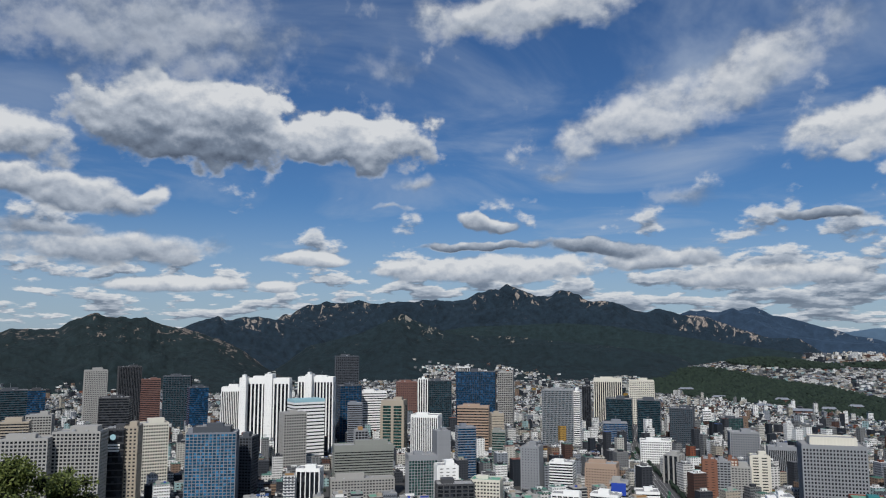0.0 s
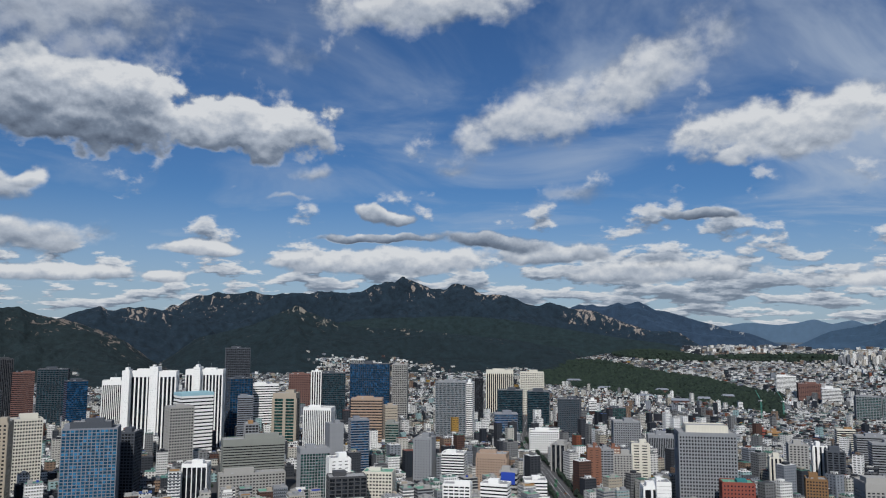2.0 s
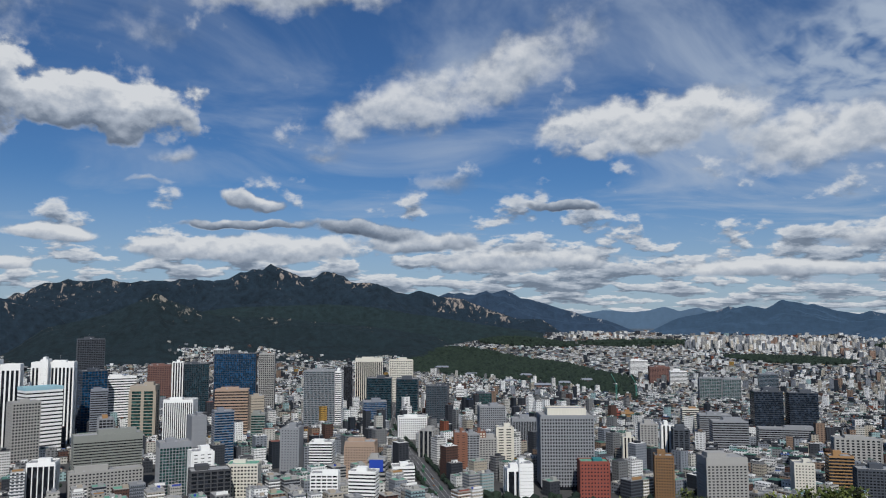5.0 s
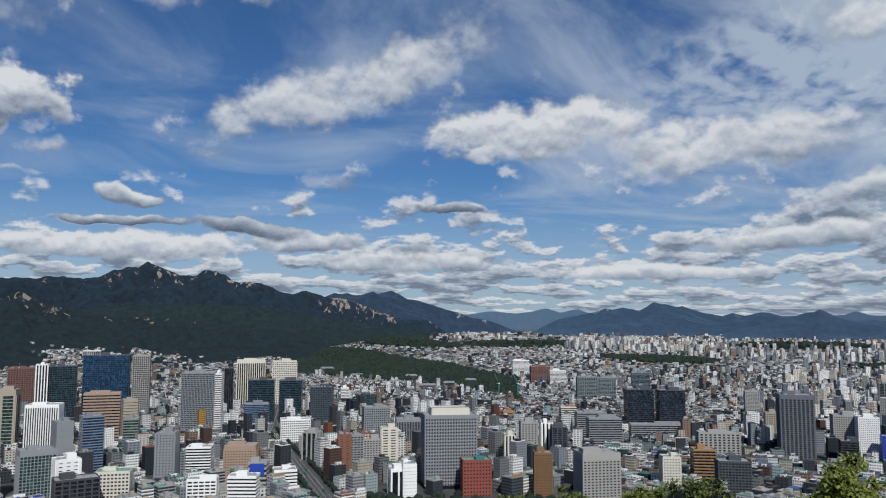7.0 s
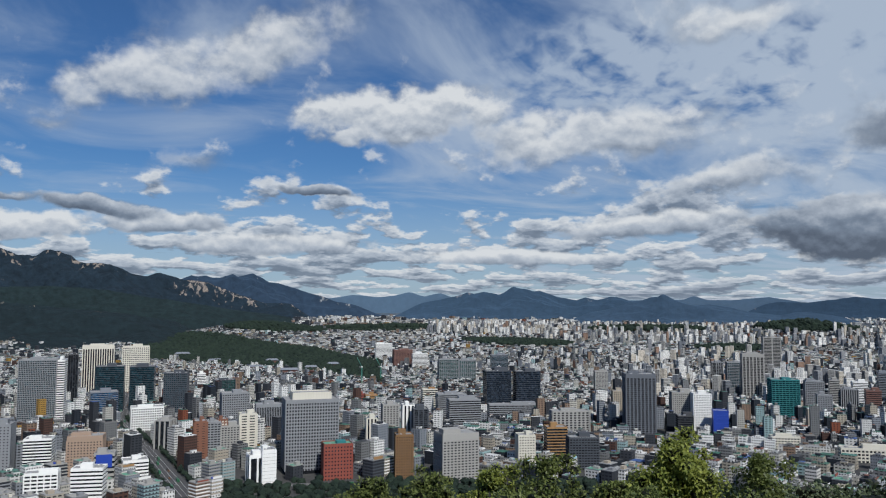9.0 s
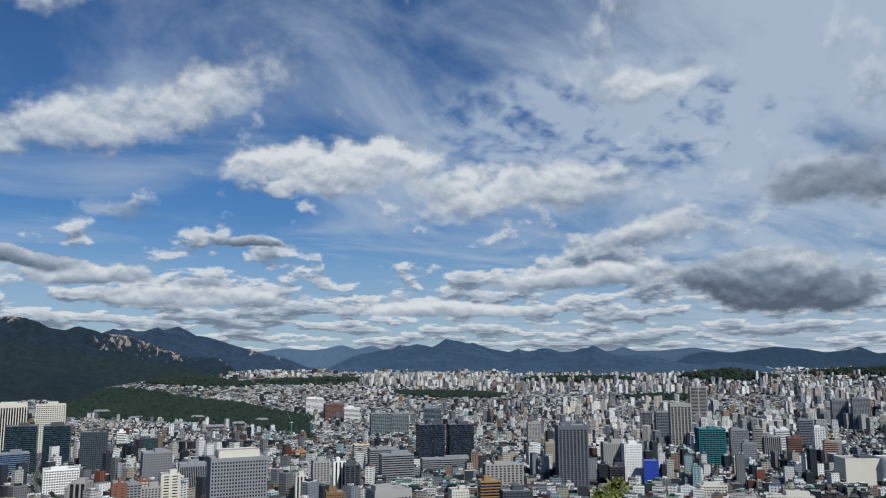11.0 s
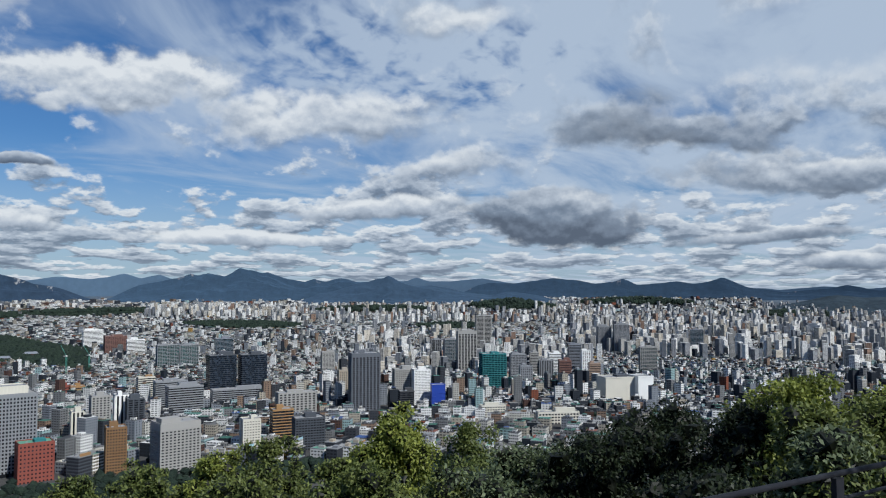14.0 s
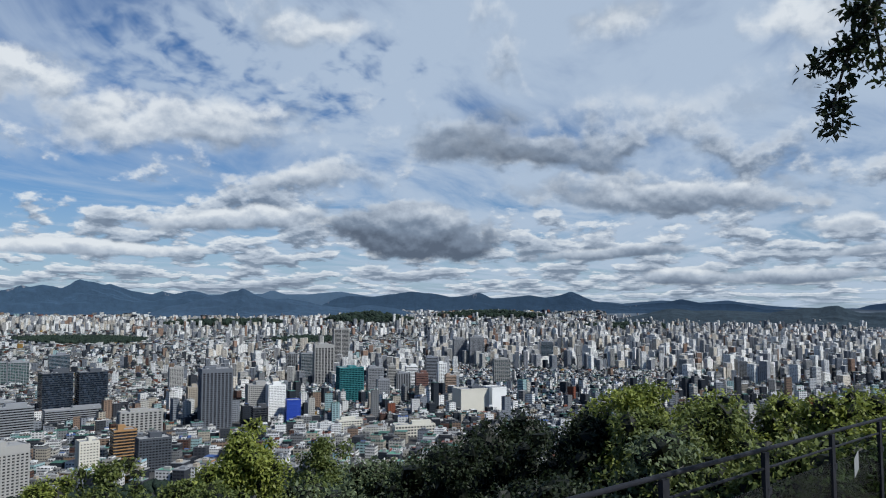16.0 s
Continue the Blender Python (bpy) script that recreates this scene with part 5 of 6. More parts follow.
# ---- trees on the slope ----
def leaf_material(name, light, dark):
    m, t, b = surface(name, 0.55, 0, 0.35)
    rnd = t.node("ShaderNodeNewGeometry").outputs["Random Per Island"]
    co = t.node("ShaderNodeTexCoord").outputs["Object"]
    patch = t.noise(co, 0.9, 3)
    k = t.remap(t.math("ADD", t.math("MULTIPLY", rnd, 0.6), patch), 0.35, 1.15)
    col = t.mix(k, (*dark, 1), (*light, 1))
    shade(t, b, col)
    tr = t.node("ShaderNodeBsdfTranslucent")
    t.put(tr.inputs[0], col)
    mx = t.node("ShaderNodeMixShader")
    mx.inputs[0].default_value = 0.3
    t.t.links.new(b.outputs[0], mx.inputs[1])
    t.t.links.new(tr.outputs[0], mx.inputs[2])
    out = [n for n in t.t.nodes if n.type == "OUTPUT_MATERIAL"][0]
    t.t.links.new(mx.outputs[0], out.inputs[0])
    return m


LEAF_LIME = leaf_material("yellow_green_leaves", (0.27, 0.30, 0.06), (0.10, 0.135, 0.028))
LEAF_GREEN = leaf_material("green_leaves", (0.17, 0.20, 0.055), (0.045, 0.07, 0.018))
LEAF_GREY = leaf_material("grey_green_leaves", (0.17, 0.21, 0.11), (0.045, 0.068, 0.03))
# Darker leaf copy with shade painted in, for trees that stand unlit.
LEAF_SHADED = leaf_material("shade_darkened_leaves", (0.028, 0.042, 0.016), (0.008, 0.013, 0.006))
# Near-black: the shade inside the crowns is put into this colour.
LEAF_GAP_SHADE = leaf_material("crown_gap_shade", (0.006, 0.009, 0.003), (0.003, 0.0045, 0.0015))
BARK, t, b = surface("bark", 0.95)
co = t.node("ShaderNodeTexCoord").outputs["Object"]
shade(t, b, t.ramp(t.noise(t.vmath("MULTIPLY", co, (6, 6, 1)), 2.0, 5), [(0.3, (0.03, 0.024, 0.018)), (0.7, (0.10, 0.08, 0.06))]), t.noise(co, 12, 4), 0.6, 0.02)


def leaves(name, centres, radii, count, size, r):
    """Bent leaf blades strewn through balls of twigs, denser at their skin."""
    centres, radii = np.array(centres), np.array(radii)
    weight = radii ** 2
    pick = r.choice(len(centres), count, p=weight / weight.sum())
    d = r.normal(size=(count, 3))
    d /= np.linalg.norm(d, axis=1, keepdims=True)
    rr = radii[pick] * (r.random(count) ** 0.4)
    P_ = centres[pick] + d * rr[:, None] * np.array([1.0, 1.0, 0.72])
    ax = r.normal(size=(count, 3)) + d * 0.6 + np.array([0, 0, -0.25])
    ax /= np.linalg.norm(ax, axis=1, keepdims=True)
    si = np.cross(ax, r.normal(size=(count, 3)) * 0.5 + np.array([0, 0, 1.0]))
    si /= np.linalg.norm(si, axis=1, keepdims=True) + 1e-9
    ln = size * r.uniform(0.7, 1.35, count)[:, None]
    nn = np.cross(si, ax)
    V = np.stack([P_, P_ + ax * ln * 0.45 + si * ln * 0.26 + nn * ln * 0.07, P_ + ax * ln - nn * ln * 0.08, P_ + ax * ln * 0.45 - si * ln * 0.26 + nn * ln * 0.07], 1)
    me = bpy.data.meshes.new(name)
    me.vertices.add(count * 4)
    me.vertices.foreach_set("co", V.ravel().astype(np.float32))
    me.loops.add(count * 4)
    me.loops.foreach_set("vertex_index", np.arange(count * 4, dtype=np.int32))
    me.polygons.add(count)
    me.polygons.foreach_set("loop_start", np.arange(0, count * 4, 4, dtype=np.int32))
    me.update(calc_edges=True)
    return me


def tree(az, D, top, radius, crown, material, label, seed, count=8000, size=0.11, open_=0.0, name="tree"):
    """A broadleaf tree whose top stands at the elevation top, in degrees, from the eye; crown: height of its crown."""
    r = np.random.default_rng(seed)
    base = float(land(az, D))
    zt = EYE + D * math.tan(radians(top))
    p = compass(az, D)
    root = new(name)
    root.location = (p.x, p.y, base)
    tagged(root, label, "tree")
    H = zt - base
    z0 = H - crown
    lean = r.uniform(-0.4, 0.4, 2)
    trunk = [Vector((lean[0] * k * k, lean[1] * k * k, -0.6 + (z0 + crown * 0.7) * k)) for k in (0, 0.25, 0.5, 0.75, 1.0)]
    part("trunk", tube(trunk, [0.20, 0.17, 0.14, 0.09, 0.04], 8), BARK, root)
    n = int(40 + radius * 18)
    cs, rs = [], []
    for k in range(n):
        q = r.random() ** 1.25
        zz = z0 + crown * (1 - q * 0.98)
        wide = radius * (0.16 + 0.90 * math.sin(min(1.0, q * 1.25) * math.pi * 0.5)) * r.uniform(0.35, 1.0)
        an = r.uniform(0, 2 * math.pi)
        wide *= 0.62 + 0.5 * abs(math.sin(1.5 * an + seed) + 0.5 * math.sin(3.7 * an + 7 * q))
        cs.append((lean[0] + wide * math.cos(an), lean[1] + wide * math.sin(an), zz - 0.12))
        rs.append(r.uniform(0.24, 0.50) * (0.55 + radius / 5) * (1 - 0.4 * open_))
    for k in range(int(12 + radius * 5)):
        q, an = r.uniform(0.0, 0.75), r.uniform(0, 2 * math.pi)
        far = radius * (0.30 + 0.85 * math.sin(min(1.0, q * 1.25) * math.pi * 0.5)) * r.uniform(0.85, 1.08)
        cs.append((lean[0] + far * math.cos(an), lean[1] + far * math.sin(an), z0 + crown * (1.0 - q * 0.97) + r.uniform(-0.15, 0.2)))
        rs.append(r.uniform(0.14, 0.28))
    for k in range(9):
        c = cs[r.integers(0, n)]
        st = trunk[2].lerp(trunk[4], float(r.random()) * 0.9)
        e = Vector(c)
        mid = st.lerp(e, 0.5) + Vector((0, 0, 0.25))
        part("limb", tube([st, mid, e], [0.06, 0.04, 0.012], 6), BARK, root)
    me = leaves("crown", cs, rs, int(count * 1.5), size * 0.76, r)
    me.materials.append(material)
    part("crown", me, material, root)
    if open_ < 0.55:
        # Added opaque lumps close the crown's gaps and paint its inner shade.
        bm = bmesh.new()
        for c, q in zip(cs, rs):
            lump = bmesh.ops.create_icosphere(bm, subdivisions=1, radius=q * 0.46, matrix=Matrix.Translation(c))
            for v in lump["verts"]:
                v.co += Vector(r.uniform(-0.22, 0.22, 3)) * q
        part("gap_shade_lumps", bm, LEAF_GAP_SHADE, root, "near-black lumps standing in for shade inside the crown")
    return root


tree(-54.1, 17, -9.3, 1.45, 5.0, LEAF_LIME, "yellow-green broadleaf tree with a pointed crown on the slope", 1, 16150, 0.121)
tree(-58.2, 19, -9.6, 1.15, 4.0, LEAF_GREEN, "slender green tree with loose twigs on the slope", 2, 6460, 0.115, 0.6)
tree(-61.4, 16, -11.6, 2.0, 4.0, LEAF_GREY, "grey-green broadleaf tree on the slope", 3, 15300, 0.115)
tree(-65.0, 15, -11.8, 1.8, 4.0, LEAF_GREY, "grey-green bushy tree below the railing", 4, 13600, 0.115)
tree(-73.4, 14, -8.9, 2.6, 6.0, LEAF_SHADED, "dense tree with shade painted into its leaves beside the railing", 5, 25500, 0.098)
tree(-77.0, 13, -8.5, 2.1, 5.4, LEAF_SHADED, "dark shaded tree beside the railing", 6, 15300, 0.098)
tree(-82.0, 12.5, -6.0, 1.35, 4.6, LEAF_LIME, "light green tree with thin twigs behind the railing", 7, 11050, 0.098, 0.7)
tree(-80.0, 11, -7.8, 1.2, 4.0, LEAF_GREEN, "green tree with narrow leaves behind the railing", 17, 9350, 0.098, 0.5)
tree(-87.5, 12.5, -6.9, 1.7, 4.8, LEAF_GREEN, "green broadleaf tree behind the railing", 8, 14450, 0.103, 0.3)
tree(-93.0, 12, -6.4, 1.7, 4.8, LEAF_LIME, "light green broadleaf tree behind the railing", 9, 13600, 0.103, 0.5)
tree(-98.5, 12, -6.2, 1.8, 4.8, LEAF_GREEN, "green broadleaf tree near the terrace", 10, 13600, 0.103, 0.3)
tree(-90.5, 9.5, -9.0, 1.3, 3.4, LEAF_GREEN, "low green bush behind the glass panels", 11, 10200, 0.098)
tree(-84.5, 10, -9.5, 1.3, 3.4, LEAF_GREY, "low grey-green bush behind the glass panels", 12, 10200, 0.098)
tree(-96.0, 9.5, -9.0, 1.3, 3.4, LEAF_GREEN, "low green shrub by the terrace edge", 13, 10200, 0.098)
tree(-48.0, 20, -12.4, 1.9, 3.8, LEAF_GREEN, "green broadleaf tree on the slope", 14, 11900, 0.127, 0.3)
tree(-44.2, 21, -11.1, 1.5, 3.8, LEAF_GREEN, "green tree with loose crown on the slope", 15, 8500, 0.127, 0.5)
tree(-39.6, 22, -11.5, 1.7, 3.8, LEAF_LIME, "light green tree with loose crown on the slope", 16, 9350, 0.127, 0.5)
tree(-35.8, 23, -12.3, 1.7, 3.6, LEAF_GREEN, "green tree low on the slope", 18, 9350, 0.127, 0.4)
tree(-31.8, 24, -12.6, 1.8, 3.4, LEAF_GREEN, "green treetop low on the slope", 19, 9350, 0.127, 0.4)
tree(-67.0, 22, -10.8, 2.0, 4.0, LEAF_SHADED, "dark blue-green tree further down the slope", 20, 11050, 0.138)
tree(-50.6, 15, -13.2, 1.6, 3.2, LEAF_GREEN, "green treetop close below the lookout", 21, 11050, 0.115)
tree(-41.5, 17, -13.0, 1.8, 3.0, LEAF_GREEN, "low green treetop on the slope", 22, 10200, 0.115)
tree(28.6, 19, -7.6, 1.2, 4.5, LEAF_GREEN, "olive-green tree on the western slope", 23, 11050, 0.115)
tree(25.0, 20, -8.6, 1.1, 4.0, LEAF_GREEN, "olive-green loose tree on the western slope", 24, 7650, 0.115, 0.5)

tree(-84.8, 14.5, -6.4, 2.0, 5.0, LEAF_LIME, "light green leafy tree in the hedge of trees", 25, 12000, 0.10, 0.2)
tree(-90.0, 15, -6.6, 2.2, 5.2, LEAF_GREEN, "green leafy tree in the hedge of trees", 26, 13000, 0.10, 0.2)
tree(-96.0, 15, -6.3, 2.2, 5.2, LEAF_LIME, "tall light green tree in the hedge of trees", 27, 13000, 0.10, 0.2)
tree(-79.0, 15, -7.6, 1.8, 4.8, LEAF_GREEN, "green leafy tree between dark trees", 28, 11000, 0.10, 0.2)
tree(-68.2, 13, -10.4, 2.0, 5.0, LEAF_SHADED, "dark shaded bushy tree on the slope", 29, 14000, 0.095)
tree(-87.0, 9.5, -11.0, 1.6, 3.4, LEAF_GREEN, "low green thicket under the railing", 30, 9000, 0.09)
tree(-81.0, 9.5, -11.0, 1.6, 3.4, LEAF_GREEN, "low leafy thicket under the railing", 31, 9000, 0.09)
tree(-75.0, 9.5, -12.5, 1.6, 3.4, LEAF_SHADED, "low dark thicket under the railing", 32, 9000, 0.09)
tree(-57.5, 13, -12.8, 1.8, 3.4, LEAF_GREEN, "green treetop close under the lookout", 33, 10000, 0.10)
tree(-62.5, 12, -13.2, 1.7, 3.2, LEAF_GREY, "grey-green treetop close under the lookout", 34, 10000, 0.10)

# a tree by the terrace, one leafy bough of which hangs into view
r = np.random.default_rng(40)
p = compass(-116, 6.2)
gz = float(land(-116, 6.2))
bough_tree = tagged(new("tree"), "broadleaf tree whose dark leafy bough hangs over the terrace", "tree")
bough_tree.location = (p.x, p.y, gz)


def rel(az, el, D):
    q = compass(az, D)
    return HELD + Vector((q.x, q.y, EYE + D * math.tan(radians(el)))) - Vector((p.x, p.y, gz))


part("trunk", tube([Vector((0, 0, -0.5)), Vector((0.05, 0, 2.2)), Vector((-0.1, 0.1, 4.4)), Vector((0, 0.2, 6.5))], [0.19, 0.16, 0.12, 0.05], 10), BARK, bough_tree)
part("limb", tube([Vector((-0.02, 0.02, 3.6)), rel(-106, 24, 5.0), rel(-99.5, 21.5, 4.6), rel(-97, 18.6, 4.5)], [0.07, 0.045, 0.028, 0.016], 8), BARK, bough_tree)
twigs = ((-97, 18.6, -95.8, 16.6), (-95.8, 16.6, -94.6, 13.4), (-94.6, 13.4, -94.4, 11.4), (-95.8, 16.6, -93.3, 15.4), (-97, 18.6, -95.9, 18.9), (-97, 18.6, -97.5, 14.5))
cs, rs = [], []
for a0, e0, a1, e1 in twigs:
    part("twig", tube([rel(a0, e0, 4.5), rel((a0 + a1) / 2, (e0 + e1) / 2 + 0.3, 4.5), rel(a1, e1, 4.5)], [0.012, 0.009, 0.004], 6), BARK, bough_tree)
    for k in np.linspace(0.25, 1.0, 4):
        cs.append(rel(a0 + (a1 - a0) * k, e0 + (e1 - e0) * k, 4.5))
        rs.append(0.085)
for k in range(26):
    cs.append(rel(r.uniform(-126, -107), r.uniform(18, 36), r.uniform(4.6, 6.6)))
    rs.append(0.42)
me = leaves("crown", cs[24:], rs[24:], 4200, 0.075, r)
extra = leaves("bough_leaves", cs[:24], rs[:24], 900, 0.047, r)
# The bough's backlit darkness is painted by the shaded leaf colour.
me.materials.append(LEAF_SHADED)
extra.materials.append(LEAF_SHADED)
part("crown", me, LEAF_SHADED, bough_tree)
part("bough_leaves", extra, LEAF_SHADED, bough_tree)


# ---- woods and street trees ----
def clumps(name, x, y, z, size, label, material, seed):
    """Many small uneven tree crowns as one mesh."""
    r = np.random.default_rng(seed)
    bm = bmesh.new()
    bmesh.ops.create_icosphere(bm, subdivisions=1, radius=1.0)
    bm.verts.ensure_lookup_table()
    v0 = np.array([v.co[:] for v in bm.verts])
    f0 = np.array([[v.index for v in f.verts] for f in bm.faces])
    bm.free()
    n, k = len(x), len(v0)
    V = v0[None] * r.uniform(0.65, 1.3, (n, k, 1)) * np.asarray(size)[:, None, None] * np.array([1, 1, 0.95])
    V += np.stack([x, y, z + 0.55 * np.asarray(size)], -1)[:, None, :]
    F = (f0[None] + k * np.arange(n)[:, None, None]).reshape(-1)
    me = bpy.data.meshes.new(name)
    me.vertices.add(n * k)
    me.vertices.foreach_set("co", V.ravel().astype(np.float32))
    me.loops.add(len(F))
    me.loops.foreach_set("vertex_index", F.astype(np.int32))
    me.polygons.add(len(F) // 3)
    me.polygons.foreach_set("loop_start", np.arange(0, len(F), 3, dtype=np.int32))
    me.polygons.foreach_set("use_smooth", np.zeros(len(F) // 3, bool))
    me.update(calc_edges=True)
    me.materials.append(material)
    return tagged(new(name, me), label, "trees", kind="stuff")


CANOPY, t, b = surface("tree_canopy", 0.9, 0, 0.2)
co = t.node("ShaderNodeTexCoord").outputs["Object"]
rnd = t.node("ShaderNodeNewGeometry").outputs["Random Per Island"]
k = t.remap(t.math("ADD", t.math("MULTIPLY", rnd, 0.6), t.noise(co, 0.6, 4, 0.7)), 0.3, 1.1)
shade(t, b, t.mix(k, (0.007, 0.014, 0.012, 1), (0.022, 0.036, 0.024, 1)), t.noise(co, 1.1, 4), 1.0, 1.2)


def wood(d0, d1, pitch, test, size, name, label, seed, az0=-108, az1=40):
    A = rng.uniform(az0, az1, int(math.radians(az1 - az0) * (d1 * d1 - d0 * d0) / 2 / pitch ** 2))
    D = np.sqrt(rng.uniform(d0 * d0, d1 * d1, len(A)))
    ok = test(A, D)
    A, D = A[ok], D[ok]
    x, y, z, s = spot(A, D, land(A, D))
    if d0 < 2300:
        c = clear(x, y, np.full(len(x), 4.0))
        x, y, z, s = x[c], y[c], z[c], s[c]
    return clumps(name, x, y, z, size * s * rng.uniform(0.6, 1.25, len(x)), label, CANOPY, seed)


wood(1900, 5400, 13.5, park, 9.8, "park_woods", "dense dark green palace woods and wooded knolls", 1)
wood(5400, 8600, 30, park, 19.0, "far_woods", "dark wooded knolls among far suburbs", 2)
wood(880, 3200, 40, lambda a, d: ~park(a, d), 4.2, "street_trees", "street trees scattered between the blocks", 3)
wood(700, 945, 11, lambda a, d: (a < -18.5) & (a > -100), 6.0, "slope_woods", "dark green woods at the foot of the hill", 4)


tx, ty = [], []
for x0, y0, x1, y1, wd in ROADXY[:3]:
    a, c = Vector((x0, y0, 0)), Vector((x1, y1, 0))
    side = (c - a).normalized().cross(Vector((0, 0, 1)))
    for k in range(int((c - a).length / 9)):
        for sgn in (-1, 1):
            q = a.lerp(c, k * 9 / (c - a).length) + side * sgn * (wd * 0.8 + rng.uniform(2.5, 5))
            tx.append(q.x)
            ty.append(q.y)
clumps("avenue_trees", np.array(tx), np.array(ty), np.full(len(tx), 2.5), rng.uniform(2.6, 4.6, len(tx)), "rows of street trees along the avenue", CANOPY, 9)


# ---- streets and cars ----
ASPHALT, t, b = surface("asphalt", 0.9)
co = t.node("ShaderNodeTexCoord").outputs["Object"]
shade(t, b, t.ramp(t.noise(co, 0.2, 5), [(0.3, (0.042, 0.042, 0.045)), (0.7, (0.075, 0.075, 0.077))]))
LINE = paint("white_road_paint", (0.6, 0.6, 0.58))
TIN = [paint("car_white", (0.7, 0.7, 0.7), 0.3), paint("car_black", (0.02, 0.02, 0.022), 0.3), paint("car_silver", (0.35, 0.36, 0.37), 0.3, 0.1, 0.5), paint("car_orange", (0.4, 0.15, 0.03), 0.35)]
BUSGREEN = paint("bus_green", (0.03, 0.12, 0.06), 0.4)
for x0, y0, x1, y1, wd in ROADXY:
    a, c = Vector((x0, y0, 0.6)), Vector((x1, y1, 0.6))
    road = tagged(new("road", mesh_of("road", plank(a, c, wd * 1.6, 0.5), ASPHALT)), "grey asphalt avenue with white lane lines", "road", kind="structure")
    side = (c - a).normalized().cross(Vector((0, 0, 1)))
    for off in (-0.25, 0.0, 0.25):
        part("lane_line", plank(a + side * off * wd * 1.6 + Vector((0, 0, 0.27)), c + side * off * wd * 1.6 + Vector((0, 0, 0.27)), 0.3, 0.04), LINE, road)
    rc = random.Random(int(x0))
    for k in range(int((c - a).length / 24)):
        f, off = rc.random(), rc.choice((-0.37, -0.12, 0.12, 0.37))
        q = a.lerp(c, f) + side * off * wd * 1.6
        long = rc.random() < 0.15
        car = tagged(new("bus" if long else "car"), "city bus on the avenue lane" if long else "small car on the avenue lane", "bus" if long else "car", "traffic on the avenues")
        car.matrix_world = pose(q.x, q.y, 0.85, 0, 0, math.degrees(math.atan2(c.y - a.y, c.x - a.x)))
        L_, B_, H_ = (11, 2.5, 3.1) if long else (4.5, 1.8, 0.8)
        mt = BUSGREEN if long else rc.choice(TIN)
        part("body", block(-L_ / 2, -B_ / 2, 0.3, L_ / 2, B_ / 2, 0.3 + H_), mt, car)
        if not long:
            bm = block(-1.4, -0.8, 1.09, 1.1, 0.8, 1.55)
            for v in bm.verts:
                if v.co.z > 1.3:
                    v.co.x *= 0.75
            part("cabin", bm, BLACKGL, car)
        for wx in (-L_ * 0.3, L_ * 0.3):
            part("wheel", block(wx - 0.32, -B_ / 2 - 0.02, 0.0, wx + 0.32, B_ / 2 + 0.02, 0.64), BLACKGL, car)


# ---- low and middle-sized buildings below the lookout ----
def low_building(x, y, z, wd, dp, h, rot, r):
    """A shop or office house: windowed walls, coated roof with parapet, stair head and tanks."""
    root = boxes("city_building", np.zeros(1), np.zeros(1), np.zeros(1), np.array([wd]), np.array([dp]), np.array([h]), np.zeros(1), np.ones(1), CW, CR, "", "building")
    root["kind"] = "thing"
    root.matrix_world = pose(x, y, z, 0, 0, rot)
    roofs = r.choice((ROOFGREEN, ROOFGREEN, ROOFGREY, ROOFGREY, PALE))
    hue = {ROOFGREEN: "green", ROOFGREY: "grey", PALE: "pale"}[roofs]
    tagged(root, f"{'tall' if h > 28 else 'low'} city building with {'strip' if h > 28 else 'small'} windows and {hue} coated roof", "building", "city buildings below the lookout")
    slab = part("roof", block(-wd / 2 + 0.3, -dp / 2 + 0.3, h - 0.2, wd / 2 - 0.3, dp / 2 - 0.3, h + 0.15), roofs, root)
    part("parapet", band_mesh(wd, dp, 1.1, 0.08, PALE if r.random() < 0.6 else GREY), PALE, root).location = (0, 0, h - 0.1)
    pw, pd = wd * r.uniform(0.25, 0.45), dp * r.uniform(0.25, 0.45)
    px, py = r.uniform(-0.25, 0.25) * wd, r.uniform(-0.25, 0.25) * dp
    part("stair_head", block(px - pw / 2, py - pd / 2, h, px + pw / 2, py + pd / 2, h + r.uniform(2.4, 4.2)), r.choice((PALE, PALE, GREY, BEIGE, ROOFGREY)), root)
    if r.random() < 0.6:
        q = r.uniform(0.8, 1.6)
        part("water_tank", block(-px - q, -py - q, h + 0.1, -px + q, -py + q, h + 2 * q), r.choice((CREAM, TARP, STEEL, STEEL)), slab)
    if r.random() < 0.45:
        bm = bmesh.new()
        for _ in range(r.randint(4, 9)):
            ux, uy, q = r.uniform(-0.42, 0.36) * wd, r.uniform(-0.42, 0.36) * dp, r.uniform(0.5, 1.3)
            box(bm, ux, uy, h + 0.1, ux + q * r.uniform(0.8, 1.8), uy + q, h + 0.15 + q)
        part("roof_units", bm, r.choice((STEEL, STEEL, WHITE, SLATE)), root, "cluster of cooling units")
    if r.random() < 0.18:
        part("roof_sign", block(-wd * 0.4, -dp / 2 - 0.1, h + 1.0, wd * 0.4, -dp / 2 + 0.3, h + r.uniform(2.5, 4.5)), r.choice((WHITE, CYAN, BRICK, TARP, ORANGE)), root, "plain coloured roof sign")
    if h > 18 and r.random() < 0.75:
        nb = int(h / 3.4)
        me = band_mesh(wd, dp, 1.4, 0.18, r.choice((WHITE, PALE, GREY, BEIGE, SLATE)))
        for k in range(1, nb):
            part("floor_band", me, None, root).location = (0, 0, k * h / nb)
    return root


X, Y, D, A, rot = lots(872, 1330, 21.5, -100, 33)
ok = clear(X, Y, np.full(len(X), 12.0)) & ((A > -20) | (D > 935))
X, Y, D, A, rot = (q[ok] for q in (X, Y, D, A, rot))
rl = random.Random(7)
order = sorted(range(len(X)), key=lambda k: D[k])
rest = []
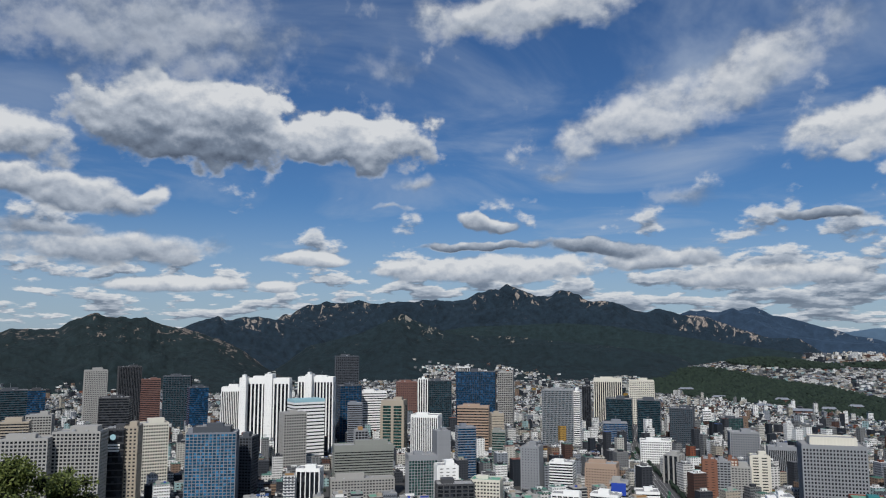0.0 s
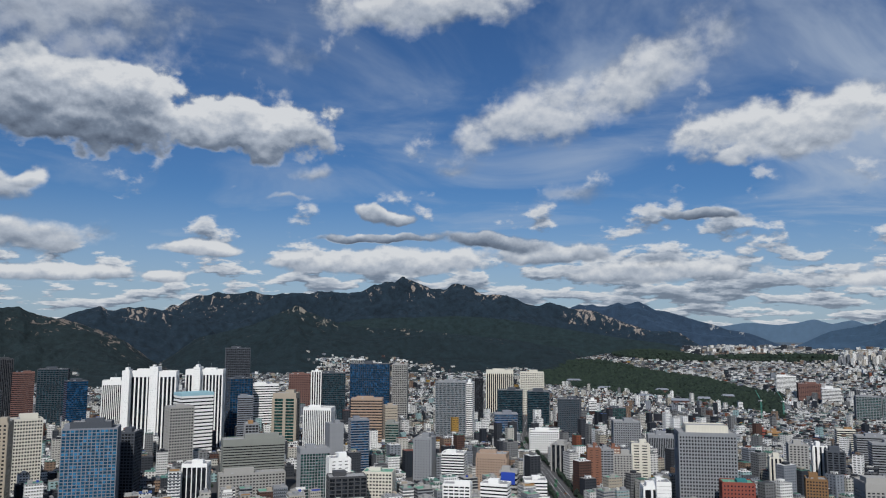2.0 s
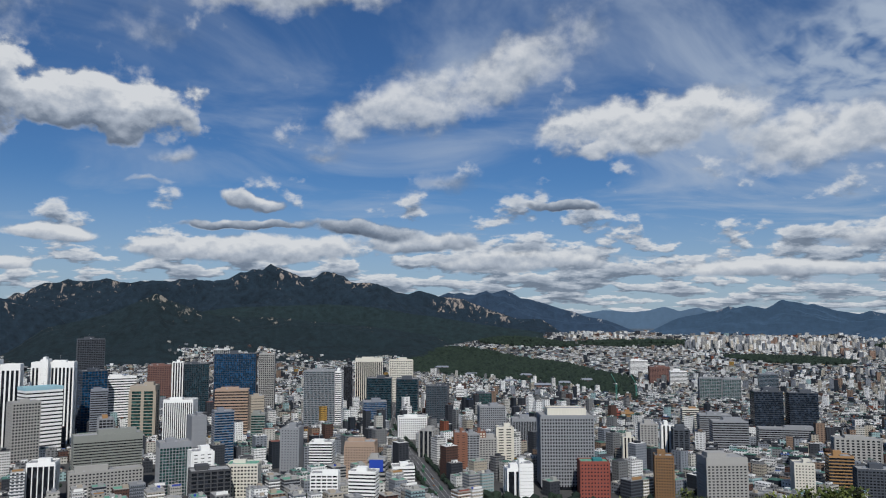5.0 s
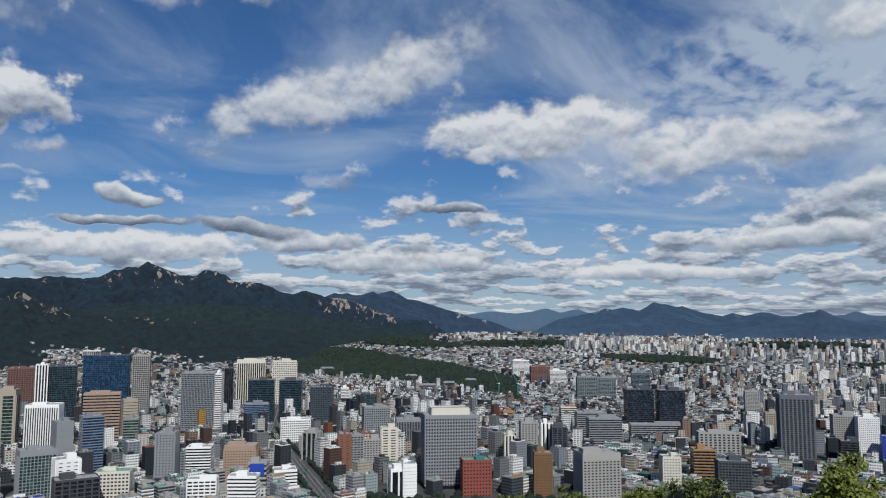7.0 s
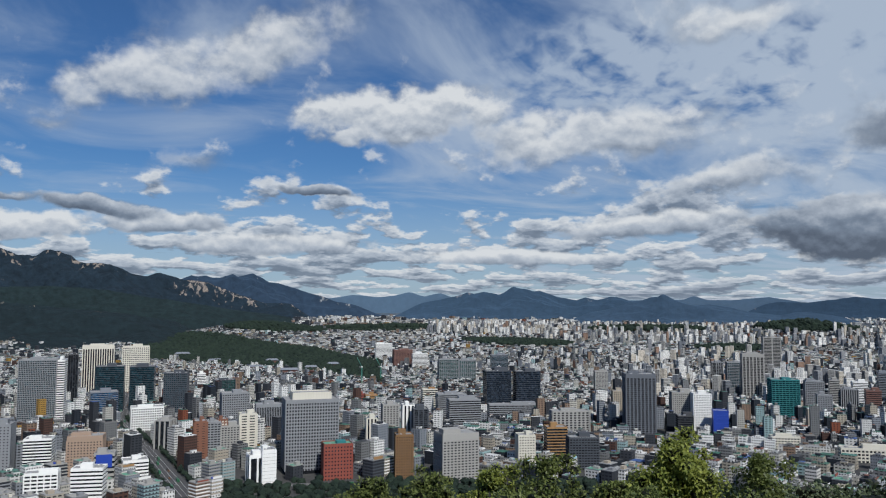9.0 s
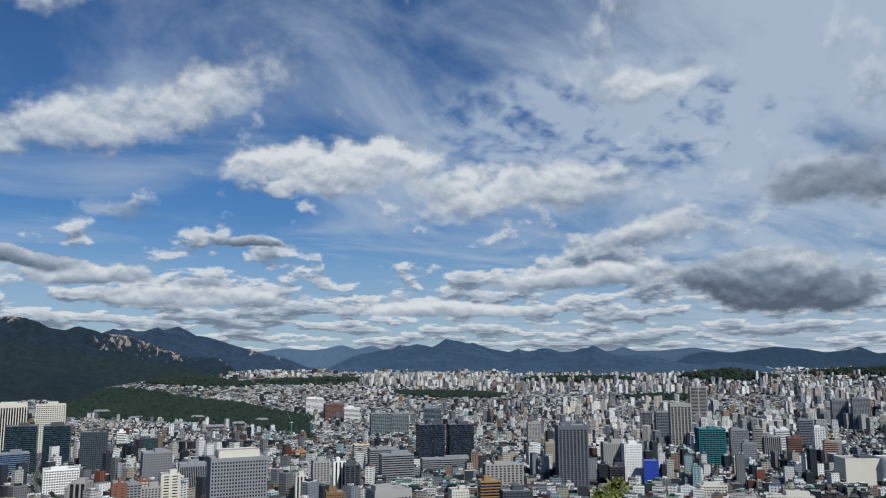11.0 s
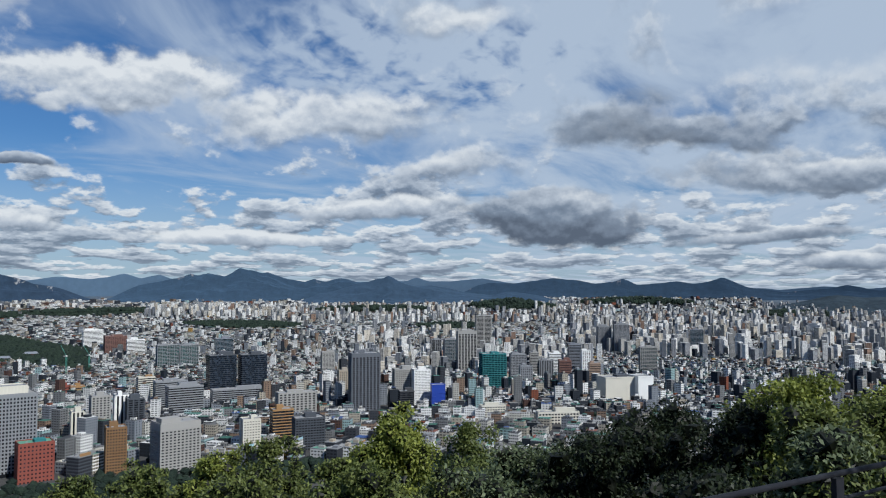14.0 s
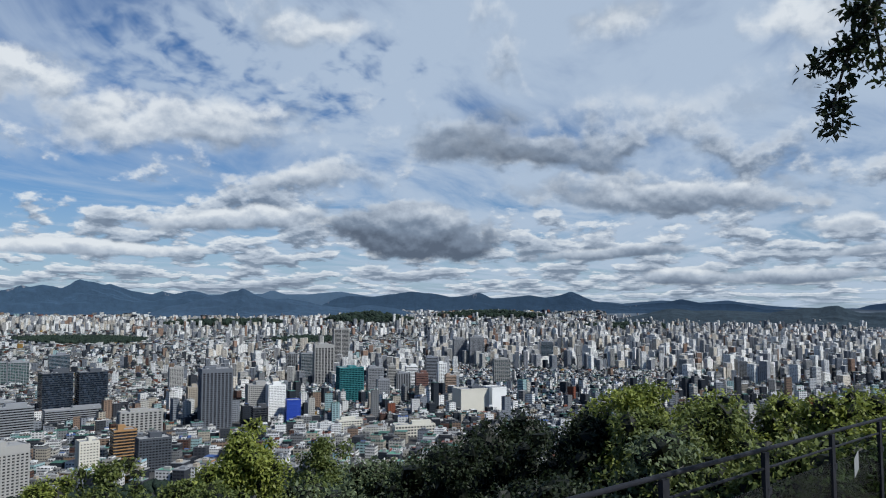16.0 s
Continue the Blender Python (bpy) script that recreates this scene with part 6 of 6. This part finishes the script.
for n, k in enumerate(order):
    wd, dp = 21.5 * rl.uniform(0.55, 0.92), 21.5 * rl.uniform(0.55, 0.92)
    h = rl.uniform(8, 20) * (rl.uniform(1.4, 2.7) if rl.random() < 0.30 else 1)
    if A[k] < -36:
        h = min(h, 22) * 0.8
    elif D[k] < 990:
        h = min(h, 22)
    if n < 270:
        low_building(float(X[k]), float(Y[k]), 0.0, wd, dp, h, math.degrees(rot[k]), rl)
    else:
        rest.append((X[k], Y[k], 0.0, wd, dp, h, rot[k], 1.0))
if rest:
    q = np.array(rest).T
    k = rng.random(q.shape[1]) < 0.8
    tops = np.stack([q[0][k], q[1][k], q[5][k], q[3][k] * 0.4, q[4][k] * 0.4, np.full(k.sum(), 3.2), q[6][k], q[7][k]])
    q = np.concatenate([q, tops], 1)
    boxes("low_rise_blocks", q[0], q[1], q[2], q[3], q[4], q[5], q[6], q[7], CW, CR, "dense blocks of shops and offices with coated roofs", "buildings")
# ---- tower cranes, signs and roof frames ----
GREENSTEEL = paint("green_crane_steel", (0.07, 0.25, 0.20), 0.5)


def crane(az, D, h, jib):
    """A luffing tower crane: lattice mast, cab and raised jib."""
    x, y, z, s = (float(q) for q in spot(az, D, 0))
    root = tagged(new("tower_crane"), "green luffing tower crane over a building site", "crane", "cranes")
    root.location = (x, y, z)
    bm = bmesh.new()
    for i, j in ((-1, -1), (1, -1), (1, 1), (-1, 1)):
        box(bm, i * 1.2 - 0.25, j * 1.2 - 0.25, 0, i * 1.2 + 0.25, j * 1.2 + 0.25, h)
    for k in range(int(h / 3)):
        box(bm, -1.4, -1.4, k * 3, 1.4, 1.4, k * 3 + 0.3)
    part("mast", bm, GREENSTEEL, root)
    part("cab", block(-1.8, -1.8, h, 1.8, 1.8, h + 2.6), WHITE, root)
    part("jib", tube([Vector((0, 0, h + 1)), Vector((jib * 0.5, 0, h + 14)), Vector((jib, 0, h + 27))], [0.8, 0.7, 0.4], 6), GREENSTEEL, root)
    part("counterweight", block(-7, -1.2, h, -2.5, 1.2, h + 2.2), GREY, root)
    return root


crane(-30.3, 2050, 46, -14)
crane(-31.7, 2080, 44, -16)
bm = bmesh.new()
bmesh.ops.create_cone(bm, cap_ends=True, segments=28, radius1=3.3, radius2=3.3, depth=0.6, matrix=Matrix.Translation((0, -13.6, 98)) @ Matrix.Rotation(radians(90), 4, "X"))
part("round_sign", bm, CYAN, b3, "plain pale blue round sign")
for k in range(3):
    part("sign_bar", block(-8 + k * 0.2, -13.8, 88 - k * 3.2, 8 - k * 0.2, -13.2, 90 - k * 3.2), WHITE, b3, "plain white bar in place of lettering")
for k in range(9):
    part("roof_frame", block(-46 + k * 4, -14, 140, -45.4 + k * 4, 12, 150), WHITE, b26, "white open steel roof frame")
part("roof_frame_rail", block(-46, -14, 149, -12, 12, 150.2), WHITE, b26)
print("objects", len(bpy.data.objects))
